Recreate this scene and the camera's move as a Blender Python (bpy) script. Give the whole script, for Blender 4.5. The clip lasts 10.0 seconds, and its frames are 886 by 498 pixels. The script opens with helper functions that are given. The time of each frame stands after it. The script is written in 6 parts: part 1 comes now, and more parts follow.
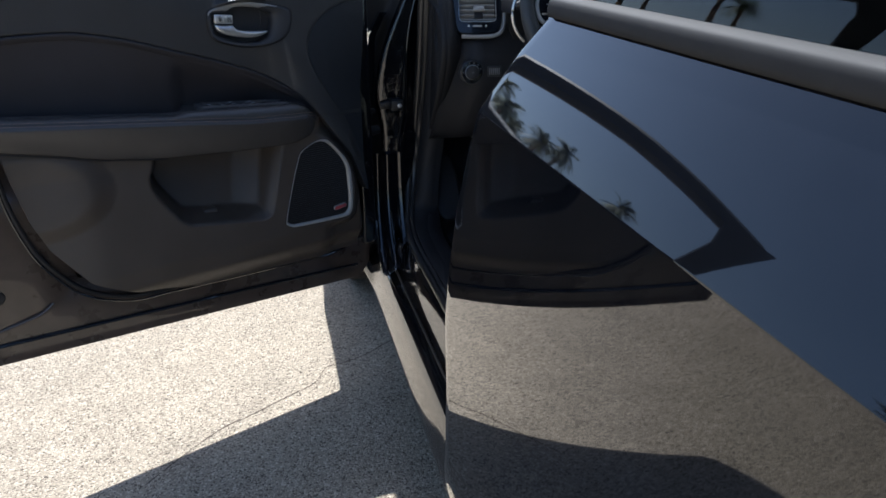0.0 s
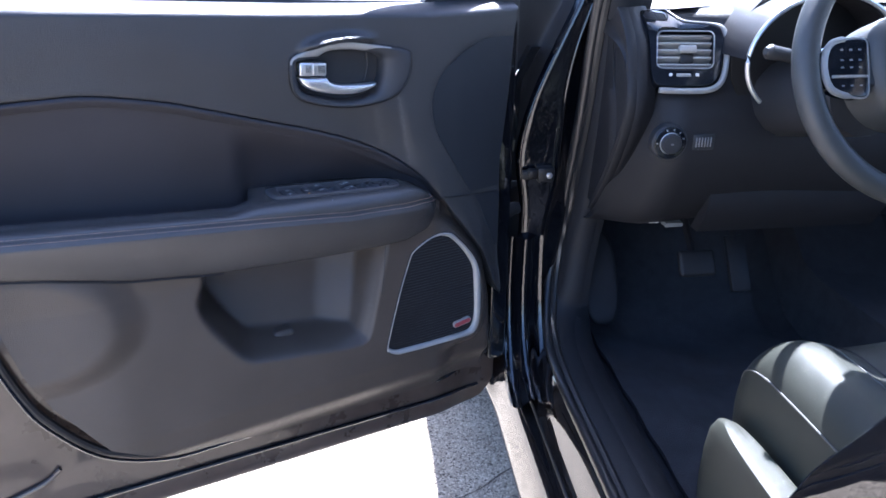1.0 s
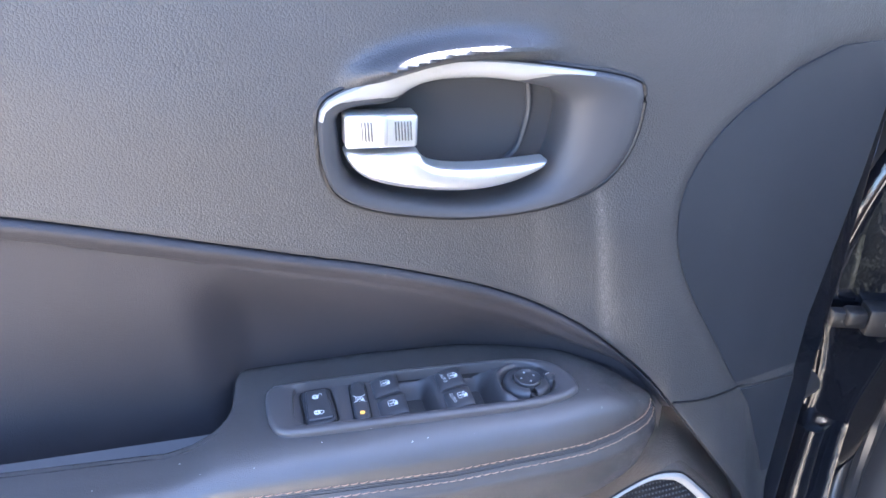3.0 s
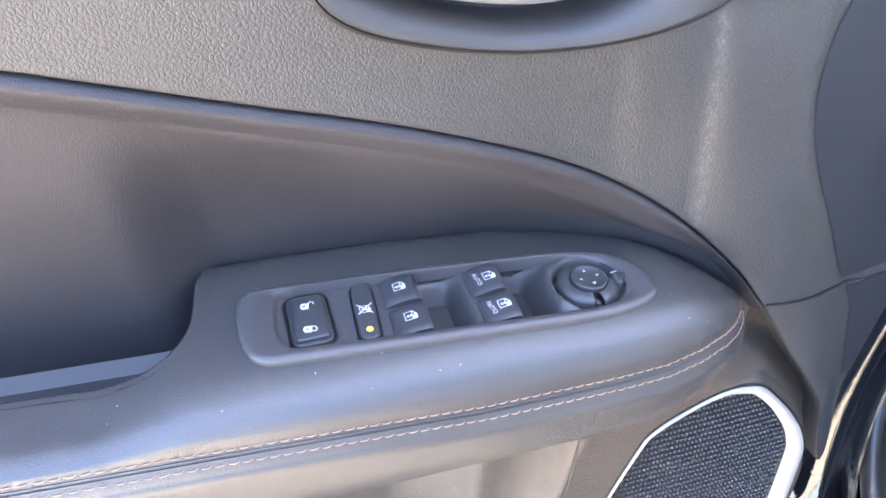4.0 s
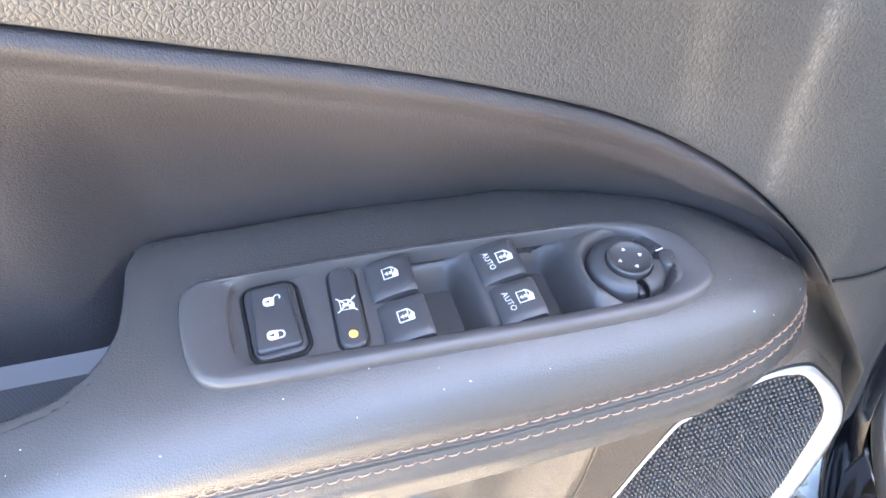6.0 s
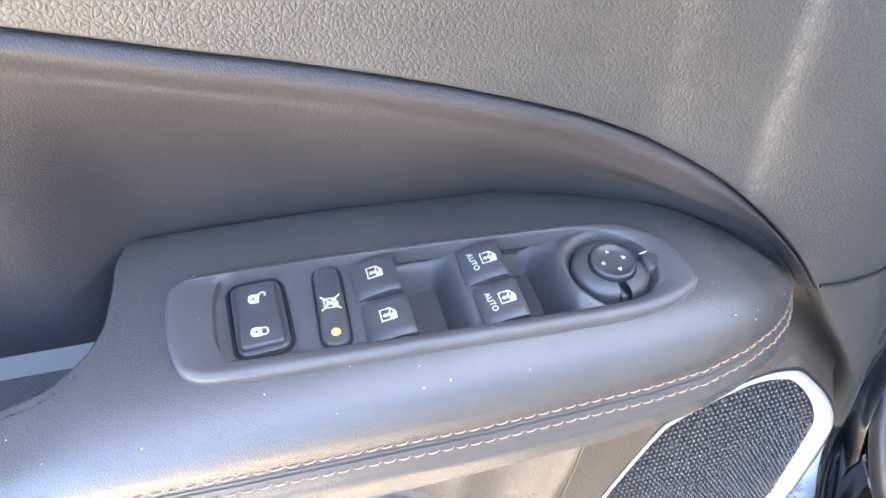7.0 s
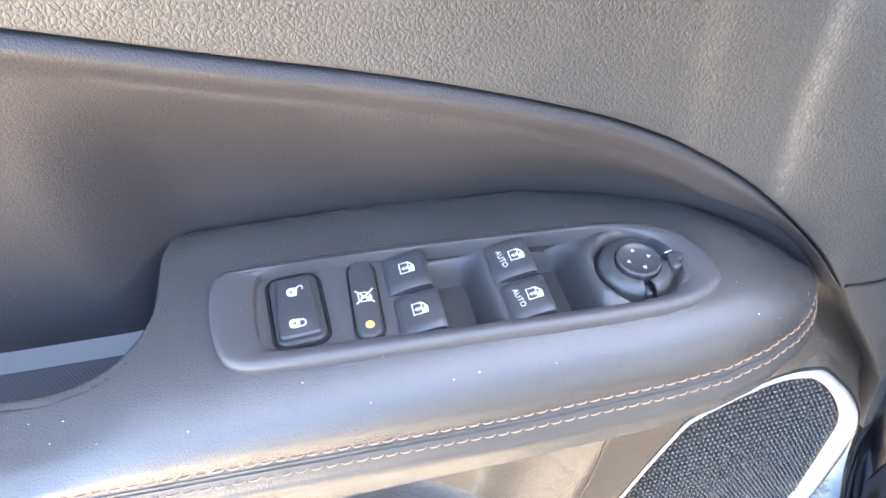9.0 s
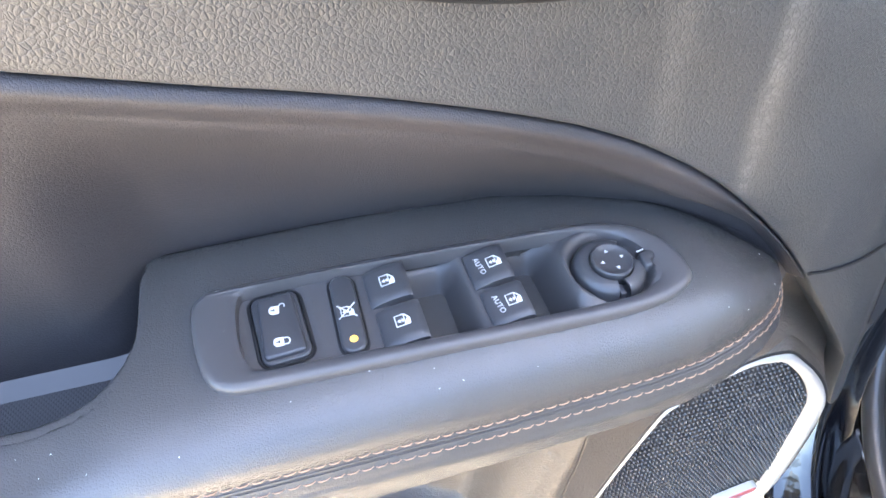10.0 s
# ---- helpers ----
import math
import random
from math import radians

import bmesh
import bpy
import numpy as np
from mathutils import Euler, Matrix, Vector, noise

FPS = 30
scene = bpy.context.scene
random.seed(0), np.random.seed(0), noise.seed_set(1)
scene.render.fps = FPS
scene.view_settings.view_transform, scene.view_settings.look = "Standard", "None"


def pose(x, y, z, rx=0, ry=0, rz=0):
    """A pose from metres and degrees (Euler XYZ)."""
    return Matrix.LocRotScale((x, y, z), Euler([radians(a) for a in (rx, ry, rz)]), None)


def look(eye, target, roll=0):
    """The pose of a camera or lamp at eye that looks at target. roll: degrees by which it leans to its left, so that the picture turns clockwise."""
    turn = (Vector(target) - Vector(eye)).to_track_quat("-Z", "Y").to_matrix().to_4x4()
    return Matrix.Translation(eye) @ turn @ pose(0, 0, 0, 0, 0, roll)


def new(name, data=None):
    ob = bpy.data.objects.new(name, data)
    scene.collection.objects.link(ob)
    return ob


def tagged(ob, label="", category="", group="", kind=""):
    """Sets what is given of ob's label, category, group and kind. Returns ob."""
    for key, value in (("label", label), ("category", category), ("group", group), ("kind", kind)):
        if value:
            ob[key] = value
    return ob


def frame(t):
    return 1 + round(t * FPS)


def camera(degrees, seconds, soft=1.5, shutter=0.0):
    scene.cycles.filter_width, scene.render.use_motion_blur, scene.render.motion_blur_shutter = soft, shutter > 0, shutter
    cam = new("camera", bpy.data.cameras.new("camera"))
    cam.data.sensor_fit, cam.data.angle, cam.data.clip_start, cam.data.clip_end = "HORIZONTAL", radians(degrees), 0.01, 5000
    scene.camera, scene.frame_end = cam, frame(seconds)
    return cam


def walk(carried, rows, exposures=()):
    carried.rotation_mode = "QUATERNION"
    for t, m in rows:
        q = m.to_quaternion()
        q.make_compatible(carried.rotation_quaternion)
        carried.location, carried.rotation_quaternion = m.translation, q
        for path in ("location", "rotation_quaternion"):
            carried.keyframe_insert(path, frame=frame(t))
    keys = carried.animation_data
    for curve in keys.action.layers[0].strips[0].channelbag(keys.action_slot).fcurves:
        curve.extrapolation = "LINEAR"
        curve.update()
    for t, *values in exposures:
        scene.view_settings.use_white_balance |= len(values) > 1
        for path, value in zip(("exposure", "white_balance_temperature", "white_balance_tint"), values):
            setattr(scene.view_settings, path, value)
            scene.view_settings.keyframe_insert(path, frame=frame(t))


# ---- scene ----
cam = camera(67.5, 10.0, soft=1.6)
# seconds, eye, target, roll
PATH = [
    (0, (0.109, -0.168, 1.228), (0.503, 1.627, 0.441), -0.1),
    (0.5, (0.077, 0.162, 1.255), (0.392, 1.969, 0.457), -0.4),
    (1, (0.085, 0.484, 1.282), (0.215, 2.303, 0.462), -0.2),
    (1.5, (0.024, 0.741, 1.263), (0.117, 2.561, 0.439), 0.2),
    (2, (0.035, 0.94, 1.252), (0.096, 2.746, 0.395), 0.5),
    (2.2, (0.061, 1.016, 1.239), (0.02, 2.82, 0.377), -0.1),
    (3.3, (0.062, 1.251, 1.221), (-0.279, 2.949, 0.22), -1.5),
    (3.5, (0.043, 1.277, 1.203), (-0.276, 2.924, 0.115), -1.2),
    (4, (0.016, 1.328, 1.161), (-0.253, 2.851, -0.107), -1.0),
    (4.5, (0.005, 1.368, 1.139), (-0.233, 2.82, -0.216), 0.9),
    (5, (-0.002, 1.398, 1.134), (-0.224, 2.792, -0.282), 0.9),
    (5.5, (-0.01, 1.408, 1.132), (-0.21, 2.755, -0.333), 1.0),
    (6, (-0.007, 1.412, 1.132), (-0.197, 2.739, -0.352), 0.5),
    (7.5, (0.006, 1.41, 1.137), (-0.239, 2.729, -0.347), -0.1),
    (8, (0.006, 1.407, 1.139), (-0.269, 2.714, -0.35), -0.9),
    (8.5, (0.004, 1.407, 1.141), (-0.274, 2.713, -0.348), -0.7),
    (9, (0.002, 1.404, 1.143), (-0.28, 2.707, -0.349), -1.2),
    (9.5, (0.002, 1.402, 1.148), (-0.263, 2.704, -0.347), -1.2),
    (10, (-0.002, 1.406, 1.152), (-0.193, 2.708, -0.354), -1.1),
]

EXPOSURES = [(0.0, 1.0, 5600, 10), (0.5, 1.4, 5550, 14), (1.0, 2.75, 5150, 18), (1.5, 4.5, 5100, 19), (2.0, 5.2, 5400, 18),
             (3.4, 4.45, 5750, 17), (4.0, 5.1, 6350, 16), (4.5, 5.3, 6700, 15), (5.0, 5.15, 6750, 14), (5.5, 5.35, 6900, 13), (6.0, 5.4, 6900, 13),
             (7.5, 5.45, 6900, 12), (9.2, 5.45, 6950, 12), (10.0, 5.2, 6750, 12)]
walk(cam, [(t, look(eye, target, roll)) for t, eye, target, roll in PATH], EXPOSURES)

# ---- daylight: high sun ahead of the car, clear sky ----
SUN_DIR = Vector((0.15, 0.664, 1.0)).normalized()
world = bpy.data.worlds.new("sky_world")
scene.world = world
world.use_nodes = True
wn = world.node_tree.nodes
sky = wn.new("ShaderNodeTexSky")
sky.sky_type = "NISHITA"
sky.sun_disc = False
sky.dust_density = 1.8
sky.sun_elevation = math.asin(SUN_DIR.z)
sky.sun_rotation = math.atan2(SUN_DIR.x, SUN_DIR.y)
wn["Background"].inputs["Strength"].default_value = 0.085
world.node_tree.links.new(sky.outputs[0], wn["Background"].inputs[0])
sun = new("sun", bpy.data.lights.new("sun", "SUN"))
sun.data.energy, sun.data.angle, sun.data.color = 5.0, radians(0.53), (1.0, 0.95, 0.87)
sun.matrix_world = look((0, 0, 20), Vector((0, 0, 20)) - SUN_DIR)

# ---- materials ----
def mat(name, color, rough=0.5, metal=0.0, grain=0.0, depth=0.3, dist=0.001, mottle=0.0, mottle_scale=8.0,
        coat=0.0, spec=0.5, kind="voronoi", squash=1.0, crease=0.32, rise=1.1):
    """A surface with a fine relief of that size in metres (grain) and a slow mottle in tone and gloss."""
    m = bpy.data.materials.new(name)
    m.use_nodes = True
    n, l = m.node_tree.nodes, m.node_tree.links
    b = n["Principled BSDF"]
    b.inputs["Base Color"].default_value = (*color, 1)
    b.inputs["Roughness"].default_value = rough
    b.inputs["Metallic"].default_value = metal
    b.inputs["Specular IOR Level"].default_value = spec
    b.inputs["Coat Weight"].default_value = coat
    b.inputs["Coat Roughness"].default_value = 0.02
    tc = n.new("ShaderNodeTexCoord")
    mp = n.new("ShaderNodeMapping")
    mp.inputs["Scale"].default_value = (1, 1, squash)
    l.new(tc.outputs["Object"], mp.inputs[0])
    if grain:
        if kind == "voronoi":
            nz = n.new("ShaderNodeTexNoise")
            nz.inputs["Scale"].default_value = 0.35 / grain
            nz.inputs["Detail"].default_value = 2
            mx = n.new("ShaderNodeMix")
            mx.data_type = "VECTOR"
            mx.inputs[0].default_value = grain * 0.9
            l.new(mp.outputs[0], nz.inputs["Vector"])
            l.new(mp.outputs[0], mx.inputs[4])
            l.new(nz.outputs["Color"], mx.inputs[5])
            tx = n.new("ShaderNodeTexVoronoi")
            tx.feature = "DISTANCE_TO_EDGE"
            tx.inputs["Scale"].default_value = 1 / grain
            l.new(mx.outputs[1], tx.inputs["Vector"])
            cv = n.new("ShaderNodeMapRange")
            cv.interpolation_type = "SMOOTHSTEP"
            cv.inputs[2].default_value = crease
            l.new(tx.outputs["Distance"], cv.inputs[0])
            # the pebbles differ in height
            fn = n.new("ShaderNodeTexNoise")
            fn.inputs["Scale"].default_value = 0.8 / grain
            fn.inputs["Detail"].default_value = 3
            l.new(mp.outputs[0], fn.inputs["Vector"])
            ml = n.new("ShaderNodeMath")
            ml.operation = "MULTIPLY_ADD"
            ml.inputs[1].default_value = rise
            l.new(fn.outputs[0], ml.inputs[0])
            l.new(cv.outputs[0], ml.inputs[2])
            out = ml.outputs[0]
        else:
            tx = n.new("ShaderNodeTexNoise")
            tx.inputs["Scale"].default_value = 1 / grain
            tx.inputs["Detail"].default_value = 4
            l.new(mp.outputs[0], tx.inputs["Vector"])
            out = tx.outputs[0]
        bp = n.new("ShaderNodeBump")
        bp.inputs["Strength"].default_value = depth
        bp.inputs["Distance"].default_value = dist
        l.new(out, bp.inputs["Height"])
        l.new(bp.outputs[0], b.inputs["Normal"])
    if mottle:
        nz2 = n.new("ShaderNodeTexNoise")
        nz2.inputs["Scale"].default_value = mottle_scale
        nz2.inputs["Detail"].default_value = 6
        nz2.inputs["Roughness"].default_value = 0.65
        l.new(tc.outputs["Object"], nz2.inputs["Vector"])
        rp = n.new("ShaderNodeValToRGB")
        lo, hi = 1 - mottle, 1 + mottle
        rp.color_ramp.elements[0].position, rp.color_ramp.elements[1].position = 0.3, 0.7
        rp.color_ramp.elements[0].color = (*(c * lo for c in color), 1)
        rp.color_ramp.elements[1].color = (*(min(1, c * hi) for c in color), 1)
        l.new(nz2.outputs[0], rp.inputs[0])
        l.new(rp.outputs[0], b.inputs["Base Color"])
        mr = n.new("ShaderNodeMapRange")
        mr.inputs[3].default_value, mr.inputs[4].default_value = rough * (1 - 0.5 * mottle), min(1, rough * (1 + 0.5 * mottle))
        l.new(nz2.outputs[0], mr.inputs[0])
        l.new(mr.outputs[0], b.inputs["Roughness"])
    return m


def hide(name, color, rough, cell, depth, spec=0.5, mottle=0.1, stretch=(1, 1, 1), crease=0.2, lumps=0.6, pale_streaks=()):
    """Moulded leather: irregular domed plates of that size between fine creases, with pale streaks along given lines.
    A streak is (x, lean, z low, z high, half width, strength)."""
    m = bpy.data.materials.new(name)
    m.use_nodes = True
    n, l = m.node_tree.nodes, m.node_tree.links
    b = n["Principled BSDF"]
    b.inputs["Specular IOR Level"].default_value = spec

    def maths(op, a, c, d=None):
        k = n.new("ShaderNodeMath")
        k.operation = op
        for i, v in enumerate((a, c, d)):
            if isinstance(v, (int, float)):
                k.inputs[i].default_value = v
            elif v is not None:
                l.new(v, k.inputs[i])
        return k.outputs[0]

    def span(v, a, c, lo=0.0, hi=1.0):
        k = n.new("ShaderNodeMapRange")
        k.interpolation_type = "SMOOTHSTEP"
        for i, x in ((1, a), (2, c), (3, lo), (4, hi)):
            k.inputs[i].default_value = x
        l.new(v, k.inputs[0])
        return k.outputs[0]

    def noise(scale, detail, vec):
        k = n.new("ShaderNodeTexNoise")
        k.inputs["Scale"].default_value = scale
        k.inputs["Detail"].default_value = detail
        l.new(vec, k.inputs["Vector"])
        return k

    tc = n.new("ShaderNodeTexCoord")
    mp = n.new("ShaderNodeMapping")
    mp.inputs["Scale"].default_value = stretch
    l.new(tc.outputs["Object"], mp.inputs[0])
    warp = n.new("ShaderNodeVectorMath")
    warp.operation = "MULTIPLY_ADD"
    warp.inputs[1].default_value = (cell * 1.1,) * 3
    l.new(noise(0.55 / cell, 2, mp.outputs[0]).outputs["Color"], warp.inputs[0])
    l.new(mp.outputs[0], warp.inputs[2])
    heights = []
    for size, feature in ((1.0, "DISTANCE_TO_EDGE"), (1.0, "F1"), (0.5, "DISTANCE_TO_EDGE")):
        v = n.new("ShaderNodeTexVoronoi")
        v.feature = feature
        v.inputs["Scale"].default_value = 1 / (cell * size)
        l.new(warp.outputs[0], v.inputs["Vector"])
        heights.append(v.outputs["Distance"])
    plates = span(heights[0], 0.0, crease)
    h = maths("MULTIPLY_ADD", heights[1], -0.45, plates)
    h = maths("MULTIPLY_ADD", span(heights[2], 0.0, 0.25), 0.28, h)
    h = maths("MULTIPLY_ADD", noise(0.35 / cell, 3, mp.outputs[0]).outputs[0], lumps, h)
    bp = n.new("ShaderNodeBump")
    bp.inputs["Strength"].default_value = depth
    bp.inputs["Distance"].default_value = cell * 0.22
    l.new(h, bp.inputs["Height"])
    l.new(bp.outputs[0], b.inputs["Normal"])
    slow = noise(9, 6, tc.outputs["Object"]).outputs[0]
    ramp = n.new("ShaderNodeValToRGB")
    ramp.color_ramp.elements[0].position, ramp.color_ramp.elements[1].position = 0.3, 0.7
    ramp.color_ramp.elements[0].color = (*(c * (1 - mottle) for c in color), 1)
    ramp.color_ramp.elements[1].color = (*(c * (1 + mottle) for c in color), 1)
    l.new(slow, ramp.inputs[0])
    out = ramp.outputs[0]
    l.new(span(slow, 0.3, 0.7, rough * (1 - 0.6 * mottle), rough * (1 + 0.6 * mottle)), b.inputs["Roughness"])
    if pale_streaks:
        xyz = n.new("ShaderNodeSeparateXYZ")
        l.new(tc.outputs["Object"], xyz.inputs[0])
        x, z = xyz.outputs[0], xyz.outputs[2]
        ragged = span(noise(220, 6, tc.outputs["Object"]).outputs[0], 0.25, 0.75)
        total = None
        for x0, lean, z0, z1, half, force in pale_streaks:
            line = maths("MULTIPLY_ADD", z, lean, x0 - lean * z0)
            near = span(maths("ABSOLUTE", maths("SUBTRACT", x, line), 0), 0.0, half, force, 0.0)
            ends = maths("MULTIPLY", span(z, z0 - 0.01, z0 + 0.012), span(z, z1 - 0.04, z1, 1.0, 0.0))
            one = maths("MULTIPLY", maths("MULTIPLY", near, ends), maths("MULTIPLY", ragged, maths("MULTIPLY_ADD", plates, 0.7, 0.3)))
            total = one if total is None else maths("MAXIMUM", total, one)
        # pale grey mixed into the base colour along the streaks
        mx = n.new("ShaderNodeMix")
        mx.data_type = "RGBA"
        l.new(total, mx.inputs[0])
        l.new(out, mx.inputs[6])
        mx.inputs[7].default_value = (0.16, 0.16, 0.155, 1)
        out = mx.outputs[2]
    l.new(out, b.inputs["Base Color"])
    return m


PAINT = mat("black_paint", (0.004, 0.0048, 0.007), 0.035, coat=1.0, spec=0.22, grain=0.02, depth=0.012, dist=0.002, mottle=0.25, mottle_scale=14, kind="noise")
SHELL = mat("inner_door_paint", (0.062, 0.046, 0.037), 0.28, coat=0.5, grain=0.004, depth=0.06, dist=0.0006, mottle=0.3, mottle_scale=10, kind="noise")
FOLDED = mat("folded_panel_paint", (0.004, 0.0048, 0.007), 0.06, coat=1.0, spec=0.4, grain=0.055, depth=0.45, dist=0.010, kind="noise")
SILLP = mat("sill_paint", (0.010, 0.009, 0.009), 0.08, coat=1.0, grain=0.06, depth=0.15, dist=0.006, kind="noise")
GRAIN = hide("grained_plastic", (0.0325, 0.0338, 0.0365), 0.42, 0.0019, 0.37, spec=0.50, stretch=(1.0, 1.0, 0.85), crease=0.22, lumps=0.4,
             pale_streaks=((0.2320, -0.152, 0.900, 1.085, 0.0062, 0.42), (0.1790, -0.135, 0.960, 1.060, 0.0090, 0.13)))
INSERT = hide("soft_insert_vinyl", (0.033, 0.0305, 0.0335), 0.55, 0.0014, 0.30, spec=0.32, mottle=0.14, lumps=0.3)
LEATHER = hide("armrest_leather", (0.054, 0.051, 0.050), 0.25, 0.0013, 0.30, spec=0.68, crease=0.2, lumps=0.2)
LOWER = hide("lower_trim_plastic", (0.058, 0.047, 0.038), 0.38, 0.0026, 0.34, spec=0.5, mottle=0.12)
SMOOTH = mat("smooth_dark_plastic", (0.028, 0.029, 0.032), 0.50, grain=0.0006, depth=0.15, dist=0.0002, mottle=0.08, kind="noise")
POD = mat("switch_panel_plastic", (0.060, 0.056, 0.057), 0.42, grain=0.0005, depth=0.12, dist=0.0002, mottle=0.06, kind="noise")
BUTTON = mat("button_plastic", (0.044, 0.043, 0.046), 0.38, grain=0.0005, depth=0.1, dist=0.0002, mottle=0.06, kind="noise")
BLACK = mat("deep_black_plastic", (0.006, 0.006, 0.007), 0.5)
PIANO = mat("gloss_black_plastic", (0.010, 0.012, 0.016), 0.12, coat=0.6)
SILVER = mat("satin_silver", (0.72, 0.72, 0.72), 0.30, metal=0.85, mottle=0.05, mottle_scale=40)
SILVER_DULL = mat("bright_silver_paint", (0.33, 0.325, 0.31), 0.42, metal=0.3, mottle=0.05, mottle_scale=30)
GREYPRINT = mat("grey_print", (0.20, 0.20, 0.20), 0.6)
WHITE = mat("white_print", (0.62, 0.62, 0.60), 0.6)
THREAD = mat("copper_thread", (0.31, 0.20, 0.14), 0.85, spec=0.12, grain=0.0008, depth=0.4, dist=0.0003, kind="noise")
RUBBER = mat("black_rubber", (0.016, 0.016, 0.017), 0.55, grain=0.002, depth=0.15, dist=0.0004, mottle=0.25, mottle_scale=20, kind="noise")
MOULD = mat("satin_black_moulding", (0.030, 0.029, 0.028), 0.75, spec=0.3, grain=0.0012, depth=0.2, dist=0.0003, mottle=0.15, mottle_scale=25, kind="noise")
CARPET = mat("dark_carpet", (0.036, 0.036, 0.040), 0.95, grain=0.003, depth=0.8, dist=0.002, mottle=0.3, mottle_scale=30, kind="noise")
SEATL = mat("seat_leather", (0.040, 0.042, 0.033), 0.50, spec=0.22, grain=0.0018, depth=0.3, dist=0.0004, mottle=0.12, mottle_scale=9)
DASH = mat("dashboard_skin", (0.018, 0.018, 0.020), 0.55, spec=0.32, grain=0.0018, depth=0.4, dist=0.0003, mottle=0.12, mottle_scale=8)
WHEELL = mat("wheel_leather", (0.058, 0.061, 0.060), 0.40, grain=0.0012, depth=0.25, dist=0.0003, mottle=0.12, mottle_scale=15)
TYRE = mat("dusty_tyre_rubber", (0.060, 0.045, 0.034), 0.85, grain=0.01, depth=0.4, dist=0.002, mottle=0.35, mottle_scale=18, kind="noise")
SURROUND = mat("satin_grey_surround", (0.036, 0.038, 0.043), 0.54, spec=0.4, grain=0.0006, depth=0.1, dist=0.0002, mottle=0.05, kind="noise")
COVER = mat("dark_cover_plastic", (0.0125, 0.0160, 0.0225), 0.48, grain=0.0006, depth=0.15, dist=0.0002, mottle=0.08, kind="noise")
RED = mat("red_badge", (0.30, 0.055, 0.065), 0.35)
SEALM = mat("door_seal_rubber", (0.022, 0.021, 0.021), 0.34, spec=0.7, grain=0.004, depth=0.08, dist=0.0006, mottle=0.2, mottle_scale=20, kind="noise")
TRUNK = mat("palm_bark", (0.16, 0.12, 0.085), 0.9, grain=0.08, depth=0.8, dist=0.03, mottle=0.35, mottle_scale=3, kind="noise")
FROND = mat("palm_frond", (0.075, 0.095, 0.035), 0.6, mottle=0.35, mottle_scale=1.5)
STUCCO = mat("pale_stucco", (0.55, 0.50, 0.43), 0.9, grain=0.02, depth=0.3, dist=0.004, mottle=0.12, mottle_scale=0.6, kind="noise")
ROOFTILE = mat("roof_brown", (0.18, 0.10, 0.07), 0.85, grain=0.25, depth=0.5, dist=0.03, mottle=0.25, mottle_scale=1)
CRACK = mat("crack_tar", (0.10, 0.075, 0.055), 0.95, grain=0.004, depth=0.5, dist=0.002, mottle=0.4, mottle_scale=60, kind="noise")

AMBER = bpy.data.materials.new("amber_indicator")
AMBER.use_nodes = True
ab = AMBER.node_tree.nodes["Principled BSDF"]
ab.inputs["Base Color"].default_value = (0.80, 0.40, 0.07, 1)
ab.inputs["Emission Color"].default_value = (1.0, 0.48, 0.10, 1)
ab.inputs["Emission Strength"].default_value = 0.03

GLASS = bpy.data.materials.new("tinted_glass")
GLASS.use_nodes = True
gb = GLASS.node_tree.nodes["Principled BSDF"]
gb.inputs["Base Color"].default_value = (0.10, 0.11, 0.12, 1)
gb.inputs["Roughness"].default_value = 0.0
gb.inputs["Transmission Weight"].default_value = 1.0
gb.inputs["IOR"].default_value = 1.5
SCREEN = bpy.data.materials.new("windscreen_glass")
SCREEN.use_nodes = True
gb = SCREEN.node_tree.nodes["Principled BSDF"]
gb.inputs["Base Color"].default_value = (0.9, 0.94, 0.93, 1)
gb.inputs["Roughness"].default_value = 0.0
gb.inputs["Transmission Weight"].default_value = 1.0
gb.inputs["IOR"].default_value = 1.02


